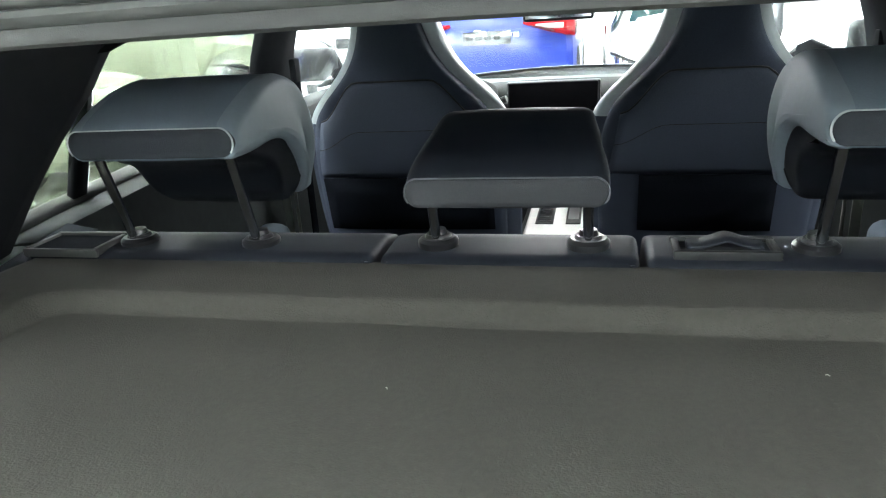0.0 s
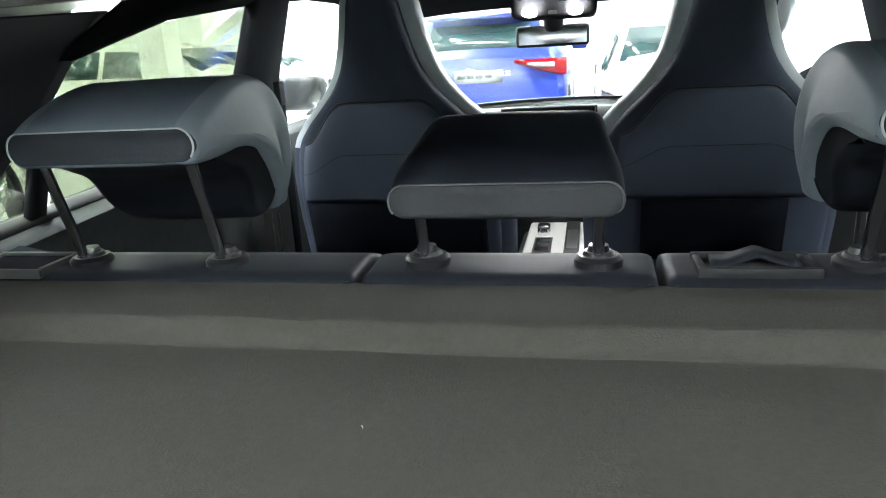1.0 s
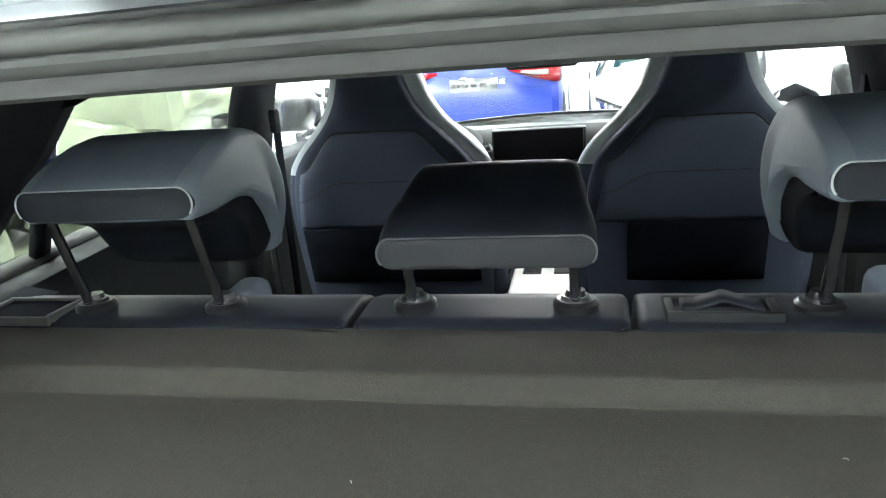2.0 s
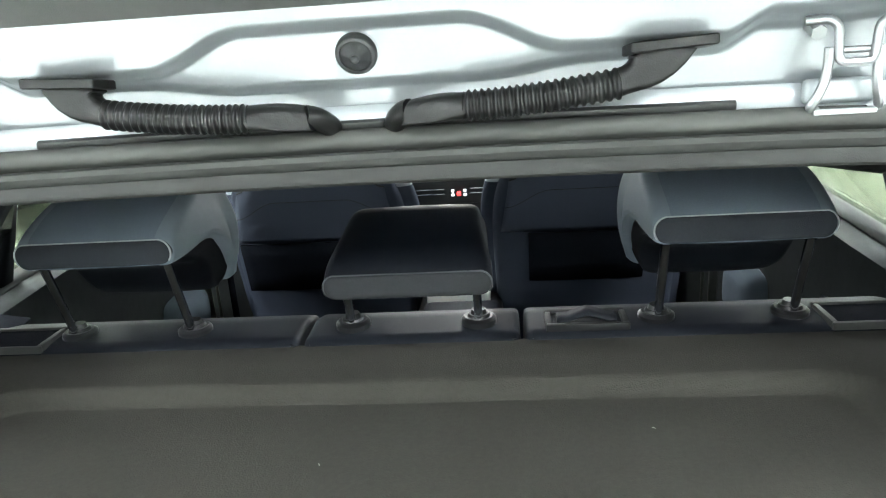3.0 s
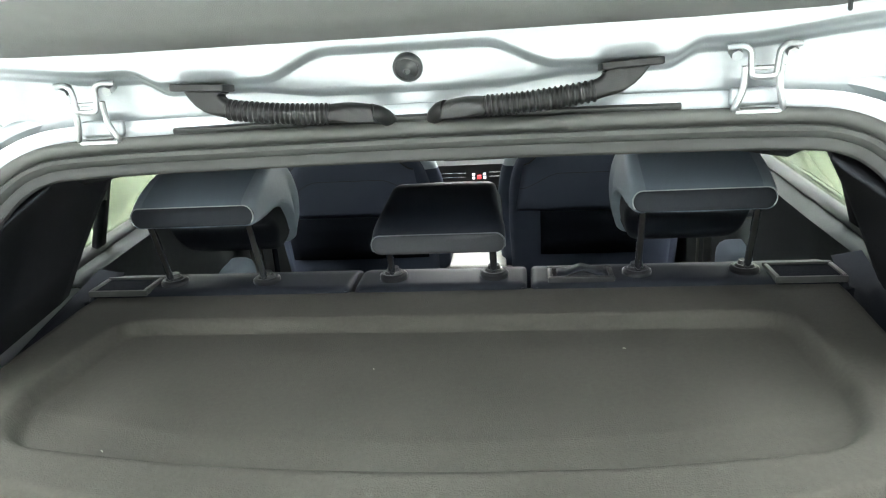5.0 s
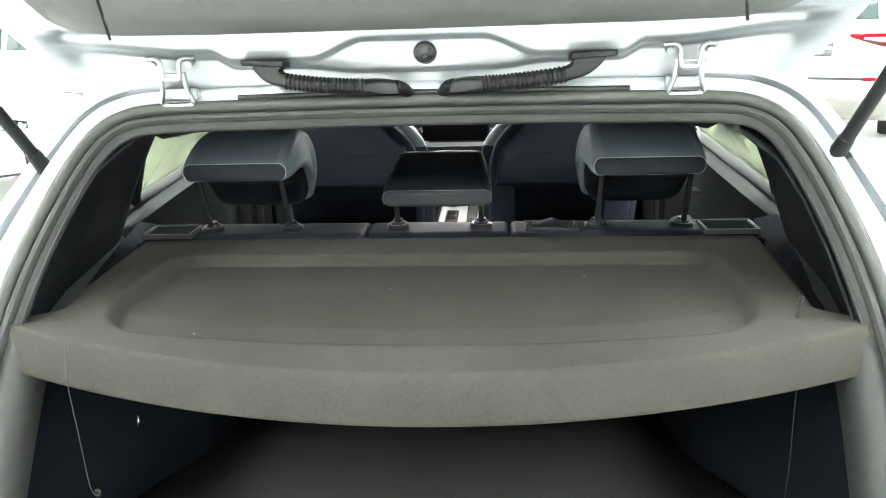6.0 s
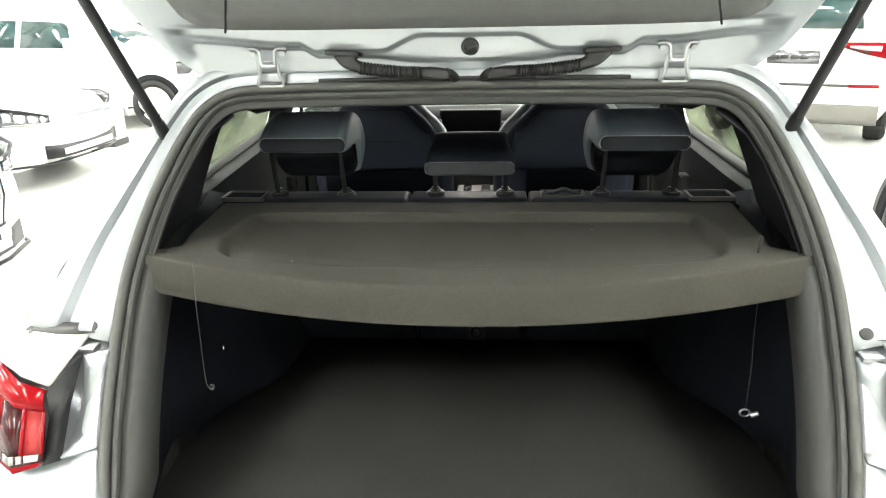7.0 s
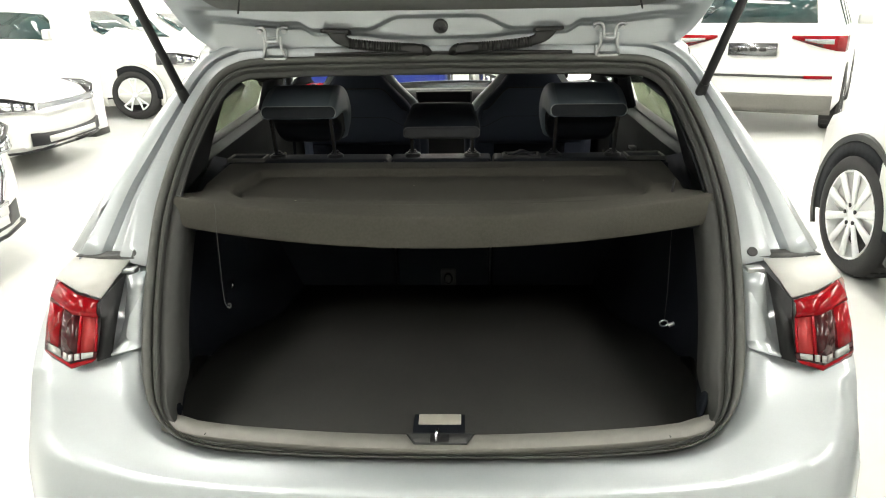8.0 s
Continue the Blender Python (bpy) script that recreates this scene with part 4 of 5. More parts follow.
    part("arm_rest", box((sg * (0.695 if sg < 0 else 0.658), 1.31, 0.70), (sg * 0.79, 1.49, 0.815 if sg < 0 else 0.830), 0.045, 4), FABRIC_MID, door, "grey door arm rest")
    if sg > 0:
        part("door_handle", box((0.680, 1.285, 0.944), (0.704, 1.335, 0.955), 0.003), STEEL, door, "small chrome door handle")
    part("window_bar", grid([s((0.752, 0.803, 1.040), (0.688, 0.815, 1.272)), s((0.752, 0.838, 1.042), (0.682, 0.850, 1.290))]), TRIM_DARK, car, "black window divider", thick=0.012)
    part("side_glass", grid([s((0.768, 0.88, 1.059), (0.772, 1.50, 1.085)), s((0.652, 0.83, 1.306), (0.635, 1.44, 1.397))]), GLASS_SIDE, car, "tinted side window", thick=0.003, shadow=False)
    part("quarter_glass", grid([s((0.764, 0.56, 1.045), (0.772, 0.86, 1.053)), s((0.69, 0.70, 1.18), (0.656, 0.80, 1.26))]), GLASS_SIDE, car, "small quarter window", thick=0.003, shadow=False)
    part("front_glass", grid([s((0.772, 1.60, 1.091), (0.77, 2.55, 1.081)), s((0.63, 1.53, 1.407), (0.56, 1.87, 1.422))]), GLASS_FRONT, car, "clear front side window", thick=0.003, shadow=False)
    part("centre_pillar", grid([s((0.755, 1.45, 1.052), (0.70, 1.425, 1.231), (0.615, 1.37, 1.398)), s((0.715, 1.47, 1.053), (0.665, 1.445, 1.232), (0.585, 1.39, 1.409)), s((0.715, 1.63, 1.063), (0.665, 1.60, 1.241), (0.585, 1.53, 1.417)),
                                s((0.755, 1.68, 1.066), (0.70, 1.65, 1.244), (0.62, 1.58, 1.415))]), TRIM_DARK, car, "dark centre pillar trim", thick=0.006, deg=50)
    part("belt_anchor", box((sg * 0.642, 1.50, 1.165), (sg * 0.660, 1.53, 1.222), 0.006), TRIM_DARK, car, "black belt anchor")
    part("belt_webbing", box((sg * 0.648, 1.50, 0.555), (sg * 0.652, 1.535, 1.180), 0.001), CARPET, car)
    for xa, xb in ((0.648, 0.656), (0.668, 0.690)):
        part("belt_strap", box((sg * xa - 0.033, 1.497, 0.60), (sg * xb - 0.033, 1.501, 0.905), 0.001), KHAKI, car, "pale khaki belt strap low on the pillar")
    part("roof_rail", grid([s((0.650, 0.79, 1.275), (0.640, 1.1, 1.350), (0.625, 1.40, 1.387), (0.60, 1.7, 1.412), (0.56, 1.95, 1.416)), s((0.61, 0.80, 1.305), (0.600, 1.1, 1.370), (0.585, 1.40, 1.404), (0.56, 1.7, 1.427), (0.53, 1.92, 1.424)),
                            s((0.56, 0.86, 1.363), (0.56, 1.1, 1.392), (0.55, 1.40, 1.419), (0.53, 1.7, 1.437), (0.50, 1.90, 1.428))]), LINER, car, thick=0.004)
    part("windscreen_pillar", grid([s((0.56, 1.90, 1.423), (0.60, 2.2, 1.261), (0.64, 2.62, 1.101)), s((0.51, 1.93, 1.420), (0.55, 2.24, 1.251), (0.56, 2.70, 1.071))]), TRIM_DARK, car, thick=0.03)
    part("mirror_sail", grid([s((0.766, 1.99, 1.101), (0.766, 2.30, 1.091), (0.758, 2.60, 1.081)), s((0.745, 2.05, 1.130), (0.735, 2.20, 1.140), (0.74, 2.45, 1.110)), s((0.735, 2.07, 1.145), (0.722, 2.22, 1.160), (0.73, 2.40, 1.130))]), TRIM_DARK, car, "black triangle at the mirror", thick=0.006)
rows = []
for y, zc, w in ((0.318, 1.330, 0.42), (0.335, 1.338, 0.45), (0.40, 1.358, 0.50), (0.6, 1.376, 0.54), (0.9, 1.404, 0.56), (1.3, 1.425, 0.56), (1.65, 1.424, 0.54), (1.82, 1.396, 0.52), (1.93, 1.372, 0.52)):
    rows.append([Vector((u * w, y, zc - 0.028 * abs(u) ** 3)) for u in [k / 8 - 1 for k in range(17)]])
part("headliner", grid(rows), LINER, car, "dark headliner", thick=0.006, deg=60)
part("roof_console", box((-0.115, 1.66, 1.330), (0.085, 1.92, 1.424), 0.018, 3), LINER, car, "black roof console")
for x in (-0.069, 0.035):
    part("reading_lamp", grid([[Vector((x + 0.0165 * f * math.cos(a), 1.648 - 0.0090 * f * math.sin(a) + d, 1.344 + 0.0085 * f * math.sin(a) - d * 0.4)) for a in [k * math.pi / 12 for k in range(24)]] for f, d in ((1.0, 0.010), (1.0, 0.001), (0.8, -0.0015), (0.2, -0.002))], True, None, True), READING, car, "small lit reading lamp")
part("lamp_switch", box((-0.026, 1.655, 1.336), (-0.006, 1.662, 1.344), 0.002), GREY_PLASTIC, car)
mirror = part("rear_view_mirror", box((-0.135, 1.975, 1.261), (0.068, 2.000, 1.319), 0.014, 3), BLACK_PLASTIC, car, "black rear-view mirror")
part("mirror_glass", box((-0.127, 1.972, 1.268), (0.060, 1.9745, 1.312), 0.001), CHROME, mirror, "mirror glass")
part("stem", cyl((-0.03, 1.985, 1.311), (-0.03, 1.95, 1.381), 0.026, 0.034, 18), BLACK_PLASTIC, mirror)
part("windscreen", grid([[Vector((u * 0.50, 1.95, 1.406 + 0.01 * (1 - u * u))) for u in (-1, -0.5, 0, 0.5, 1)], [Vector((u * 0.56, 2.3, 1.256)) for u in (-1, -0.5, 0, 0.5, 1)], [Vector((u * 0.62, 2.72, 1.081)) for u in (-1, -0.5, 0, 0.5, 1)]]),
     GLASS_FRONT, car, "clear windscreen", thick=0.004, shadow=False)

# dashboard
dash = thing("dashboard", (0, 1.9, 0.478), "dark dashboard with a pale trim bar and a wide screen", "dashboard")
part("top_pad", grid([[Vector((u * 0.62, y, z - 0.02 * u * u)) for u in [k / 6 - 1 for k in range(13)]] for y, z in ((1.86, 1.031), (1.88, 1.062), (1.98, 1.081), (2.3, 1.059), (2.66, 1.026))]), DASH_TOP, dash, "black grained dash top", thick=0.01, deg=60)
part("body", box((-0.62, 1.80, 0.522), (0.62, 2.5, 1.056), 0.03, 3), BLACK_PLASTIC, dash)
scr = part("screen", box((-0.152, 1.742, 1.032), (0.082, 1.765, 1.116), 0.006, 2), SCREEN, dash, "wide black touch screen")
part("screen_frame", box((-0.158, 1.766, 1.030), (0.088, 1.80, 1.115), 0.004, 2), BLACK_PLASTIC, scr)
part("trim_bar", box((-0.62, 1.752, 1.010), (0.62, 1.800, 1.030), 0.004, 2), CREAM, dash, "pale trim bar")
part("slider_strip", box((-0.13, 1.744, 1.027), (0.085, 1.756, 1.036), 0.002, 2), GREY_PLASTIC, dash)
vent = part("air_vents", box((-0.16, 1.760, 0.938), (0.11, 1.81, 1.008), 0.004, 2), BLACK_PLASTIC, dash, "black air vents with chrome slats")
for x0, x1, z in ((-0.145, -0.06, 0.983), (-0.145, -0.06, 0.969), (0.015, 0.098, 0.983), (0.015, 0.098, 0.969)):
    part("slat", box((x0, 1.752, z), (x1, 1.762, z + 0.0035), 0.001), CHROME, vent)
for x in (-0.036, 0.0):
    for z in (0.974, 0.962):
        part("button", box((x - 0.004, 1.754, z), (x + 0.004, 1.761, z + 0.007), 0.001), LIT_ICON, vent)
part("hazard_button", box((-0.024, 1.753, 0.963), (-0.012, 1.761, 0.974), 0.001), WARN_RED, vent, "red hazard button")
part("instrument_hood", grid([[Vector((-0.345 + 0.155 * u, y, 1.044 + h * (1 - abs(u) ** 3.5))) for u in [k / 8 - 1 for k in range(17)]] for y, h in ((1.84, 0.070), (1.852, 0.078), (1.90, 0.080), (1.98, 0.066), (2.08, 0.035))]), DASH_TOP, dash, "black instrument hood", thick=0.008, deg=60)
wheel = thing("steering_wheel", (-0.318, 1.56, 0.98), "steering wheel behind the driver seat, its grip painted pale for windscreen light", "steering wheel")
wm = Matrix.Translation((-0.318, 1.555, 1.02)) @ Matrix.Rotation(radians(-68), 4, "X")
# pale vinyl on the rim puts the windscreen's light into its colour
part("rim", tube([wm @ Vector((0.180 * math.cos(a), 0.180 * math.sin(a), 0)) for a in [k * math.pi / 24 for k in range(48)]], 0.0155, 12, closed=True), PALE_VINYL, wheel, "grip rim painted pale for windscreen light")
part("hub", cyl(wm @ Vector((0, 0, -0.02)), wm @ Vector((0, 0, 0.03)), 0.07, 0.06, 24), BLACK_PLASTIC, wheel)
for a in (0, math.pi, -math.pi / 2):
    part("spoke", cyl(wm @ Vector((0.05 * math.cos(a), 0.05 * math.sin(a), 0)), wm @ Vector((0.172 * math.cos(a), 0.172 * math.sin(a), 0)), 0.015, 0.012, 10), BLACK_PLASTIC, wheel)
stalk = part("stalk", tube(curve_through([(-0.27, 1.64, 1.045), (-0.215, 1.637, 1.066), (-0.17, 1.63, 1.082), (-0.142, 1.625, 1.092)], 14), lambda f: 0.006 + 0.003 * f, 8), GREY_PLASTIC, wheel, "grey control stalk")

# centre console
console = thing("centre_console", (0, 1.5, 0.455), "black centre console with pale trim and a cup holder", "console")
part("body", box((-0.11, 1.0, 0.406), (0.10, 1.88, 0.778), 0.02, 3), BLACK_PLASTIC, console)
part("trim_frame", box((-0.090, 1.37, 0.765), (0.070, 1.87, 0.802), 0.010, 3), CREAM, console, "pale trim frame")
part("inlay", box((0.008, 1.50, 0.800), (0.044, 1.80, 0.806), 0.004, 2), GREY_PLASTIC, console, "dark cup holder slot")
part("slot_rim", box((0.013, 1.53, 0.8055), (0.039, 1.70, 0.808), 0.003, 2), STEEL, console)
part("gear_selector", box((-0.062, 1.66, 0.801), (-0.030, 1.70, 0.828), 0.008, 3), CHROME, console, "small chrome gear selector")
part("switch_panel", box((-0.066, 1.50, 0.8015), (-0.022, 1.64, 0.8045), 0.003, 2), BLACK_PLASTIC, console, "black switch panel")
for k in range(4):
    part("switch", box((-0.060, 1.512 + 0.032 * k, 0.804), (-0.028, 1.532 + 0.032 * k, 0.808), 0.002), CHROME, console)
part("arm_rest", box((-0.095, 1.02, 0.715), (0.095, 1.36, 0.792), 0.022, 3), VINYL_DARK, console)
part("lever", box((-0.10, 1.44, 0.752), (-0.088, 1.56, 0.781), 0.004, 2), GREY_PLASTIC, console)


# front seats
def front_seat(cx, label, recess):
    t = thing("front_seat", (cx, 1.55, 0.3), label, "car seat", "front seats")
    prof = [(0.42, 0.20), (0.60, 0.225), (0.85, 0.238), (1.00, 0.238), (1.085, 0.222), (1.13, 0.194), (1.165, 0.160), (1.20, 0.128), (1.24, 0.103), (1.29, 0.086), (1.34, 0.074), (1.372, 0.066), (1.388, 0.046), (1.394, 0.02)]

    def y_at(z):
        return 1.46 - 0.20 * (z - 0.465) / 0.94

    def section(z, hw, y0, depth, n=28, p=3.2):
        out = []
        for k in range(n):
            a = 2 * math.pi * k / n
            c, s_ = math.cos(a), math.sin(a)
            out.append(Vector((cx + hw * math.copysign(abs(c) ** (2 / p), c), y0 + depth * math.copysign(abs(s_) ** (2 / p), s_), z)))
        return out

    pc = curve_through([(z, h, 0) for z, h in prof], 60)
    rows = [section(p.x, max(0.01, p.y - 0.020), y_at(p.x) + 0.02, 0.040) for p in pc]
    part("back_shell", grid(rows, True, None, True), FABRIC, t, "dark grey back shell", deg=60)
    rows = [section(p.x, max(0.012, p.y + 0.010), y_at(p.x) + 0.065, 0.040) for p in pc]
    low = sum(1 for p in pc if p.x < 1.075)
    part("bolster", grid(rows[low:], True, None, True), PALE_VINYL, t, "pale grey shoulder bolsters", deg=60)
    part("side_bolster", grid(rows[:low + 1], True, None, True), FABRIC, t, "dark side bolsters", deg=60)
    # stitched panel over the lower back
    rows = []
    for j in range(17):
        f = j / 16
        row = []
        for k in range(25):
            u = k / 12 - 1
            top = 1.180 - 0.085 * ease((abs(u) - 0.45) / 0.55)
            z = 0.968 + (top - 0.968) * f
            bow = 0.013 * (1 - abs(2 * f - 1) ** 3)
            row.append(Vector((cx + u * 0.200 * (1 - 0.12 * f), y_at(z) - 0.021 - bow + 0.012 * abs(u) ** 3, z)))
        rows.append(row)
    pan = part("back_panel", grid(rows), FABRIC_PANEL_LIT, t, "dark stitched back panel, painted lighter for caught light", thick=0.006, deg=60)
    seam = [Vector((p.x, p.y - 0.003, p.z)) for p in rows[-1]]
    part("seam", tube(seam, 0.0022, 6), BLACK_PLASTIC, pan)
    part("pocket_edge", tube([Vector((p.x, p.y - 0.0026, p.z)) for p in rows[8]], 0.0011, 6), BLACK_PLASTIC, pan)
    # black sheet paints the shadow below the pocket; recess is its half width
    part("lower_back", grid([[Vector((cx + u * recess, y_at(z) - 0.023 + 0.004 * abs(u) ** 3, z)) for u in [k / 8 - 1 for k in range(17)]] for z in (0.835, 0.88, 0.92, 0.962)]), CARPET, t, "black sheet painting the shadow below the pocket", thick=0.006, deg=60)
    part("cushion", box((cx - 0.25, 1.45, 0.36), (cx + 0.25, 1.98, 0.52), 0.05, 4), FABRIC, t)
    part("base", box((cx - 0.2, 1.45, 0.24), (cx + 0.2, 1.9, 0.36), 0.01), BLACK_PLASTIC, t)
    return t


front_seat(-0.338, "dark grey sports seat with pale bolsters behind the steering wheel", 0.195)
front_seat(0.303, "dark grey sports seat with pale bolsters beside the console", 0.135)
part("cushion", box((-0.58, 0.72, 0.34), (0.58, 1.22, 0.50), 0.05, 4), VINYL_DARK, bench, "dark rear seat cushion")
# folded belt outlet on the seat top
bm = bmesh.new()
for lo_, hi_ in (((0.160, 0.538, 1.066), (0.262, 0.546, 1.0785)), ((0.160, 0.584, 1.066), (0.262, 0.592, 1.0785)), ((0.160, 0.546, 1.066), (0.168, 0.584, 1.078)), ((0.254, 0.546, 1.066), (0.262, 0.584, 1.078))):
    box(lo_, hi_, 0.0025, 2, bm)
bg = part("belt_outlet", bm, BLACK_PLASTIC, bench, "black belt outlet on the seat top")
part("well", box((0.166, 0.544, 1.068), (0.256, 0.586, 1.0735), 0.001), VINYL_DARK, bg)
part("webbing", grid([[Vector((0.174 + 0.074 * k / 16, 0.553 + 0.022 * f, 1.0755 + 0.009 * max(0.0, 1 - abs(k / 16 - 0.52) / 0.34) + 0.004 * f)) for k in range(17)] for f in (0, 0.5, 1)]), VINYL_DARK, bg, "folded dark belt webbing", thick=0.002)

# cabin floor
part("cabin_floor", box((-0.62, 0.7, 0.26), (0.62, 2.5, 0.30)), CARPET, car, "dark cabin carpet")

# ---- outside of the silver car ----
def wheel_parts(parent, c, r, sg, style=5, wide=0.20, rim_mat=None):
    """A wheel as a part with its rim and spokes; c is the middle of its outer face, sg the side it faces."""
    rim_mat = rim_mat or CHROME
    x0, x1 = c[0], c[0] - sg * wide
    prof = [(0.71, 0.0), (0.74, 0.010), (0.82, 0.016), (0.91, 0.012), (0.97, -0.01), (1.0, -0.04), (1.0, -0.16), (0.97, -0.19), (0.74, -0.20)]
    n = 40
    rows = [[Vector((c[0] + sg * d * wide / 0.2, c[1] + r * f * math.cos(a), c[2] + r * f * math.sin(a))) for a in [2 * math.pi * k / n for k in range(n)]] for f, d in prof]
    ty = part("wheel", grid(rows, True), TYRE, parent, "black tyre on an alloy rim", deg=45)
    rp = [(0.725, 0.002), (0.715, 0.010), (0.69, 0.008), (0.67, -0.03), (0.65, -0.10)]
    rows = [[Vector((c[0] + sg * d, c[1] + r * f * math.cos(a), c[2] + r * f * math.sin(a))) for a in [2 * math.pi * k / n for k in range(n)]] for f, d in rp]
    part("rim", grid(rows, True), rim_mat if style > 5 else BLACK_PLASTIC, ty, "alloy rim", deg=45)
    # tread blocks round the tyre
    bm = bmesh.new()
    for q in range(30):
        a0, a1 = 2 * math.pi * (q + 0.10) / 30, 2 * math.pi * (q + 0.78) / 30
        for d0, d1 in ((-0.035, -0.075), (-0.085, -0.118), (-0.128, -0.165)):
            ring_ = [[Vector((c[0] + sg * d * wide / 0.2, c[1] + r * f * math.cos(a), c[2] + r * f * math.sin(a))) for d in (d0, d1)] for a, f in ((a0, 0.998), (a0, 1.016), (a1, 1.016), (a1, 0.998))]
            grid(ring_, bm=bm)
    part("tread", bm, TYRE, ty, deg=20)
    part("brake_disc", cyl((c[0] - sg * 0.09, c[1], c[2]), (c[0] - sg * 0.11, c[1], c[2]), r * 0.66, n=32), BLACK_PLASTIC, ty)
    part("hub", cyl((c[0] - sg * 0.05, c[1], c[2]), (c[0] - sg * 0.002, c[1], c[2]), r * (0.12 if style <= 5 else 0.22), r * (0.10 if style <= 5 else 0.20), 24), rim_mat, ty)
    for k in range(style):
        a = 2 * math.pi * k / style + 0.35
        if style <= 5:
            # one bright loop: out along one bar, across near the rim, and back along the other
            loop = []
            for g, f in ((-0.32, 0.14), (-0.27, 0.40), (-0.30, 0.67), (-0.10, 0.695), (0.10, 0.695), (0.30, 0.67), (0.27, 0.40), (0.32, 0.14)):
                loop.append((g, f))
            outer, inner = [], []
            for g, f in loop:
                b = a + g
                e1, e2 = Vector((0, math.cos(b), math.sin(b))), Vector((0, -math.sin(b), math.cos(b)))
                q = Vector(c) + e1 * (r * f) + Vector((sg * (-0.016 + 0.022 * f), 0, 0))
                side = -1 if g < -0.2 else (1 if g > 0.2 else 0)
                d_in = e2 * (-side * r * 0.075) if side else e1 * (-r * 0.075)
                if abs(f - 0.67) < 0.01:
                    d_in = e2 * (-side * r * 0.07) - e1 * (r * 0.06)
                outer.append(q)
                inner.append(q + d_in)
            part("spoke", grid([outer, [p.lerp(q, 0.5) + Vector((sg * 0.004, 0, 0)) for p, q in zip(outer, inner)], inner]), rim_mat, ty, "bright machined twin spoke", thick=0.010)
            continue
        for da, w0 in ((0.0, 0.066),):
            row = []
            for f, w, d, g in ((0.08, w0 * 0.6, -0.012, 0.6), (0.35, w0 * 0.8, -0.004, 0.9), (0.71, w0 * 1.15, 0.002, 1.0)):
                b = a + da * g
                e1, e2 = Vector((0, math.cos(b), math.sin(b))), Vector((0, -math.sin(b), math.cos(b)))
                q = Vector(c) + e1 * (r * f) + Vector((sg * d, 0, 0))
                row.append([q - e2 * (r * w), q - e2 * (r * w * 0.3) + Vector((sg * 0.004, 0, 0)), q + e2 * (r * w * 0.3) + Vector((sg * 0.004, 0, 0)), q + e2 * (r * w)])
            part("spoke", grid(row), rim_mat, ty, thick=0.012)
    if style > 5:
        for k in range(5):
            a = 2 * math.pi * k / 5 + 0.1
            q = Vector((c[0] + sg * 0.004, c[1] + r * 0.155 * math.cos(a), c[2] + r * 0.155 * math.sin(a)))
            part("bolt", cyl(q - Vector((sg * 0.012, 0, 0)), q, r * 0.034, n=10), BLACK_PLASTIC, ty)
    return ty


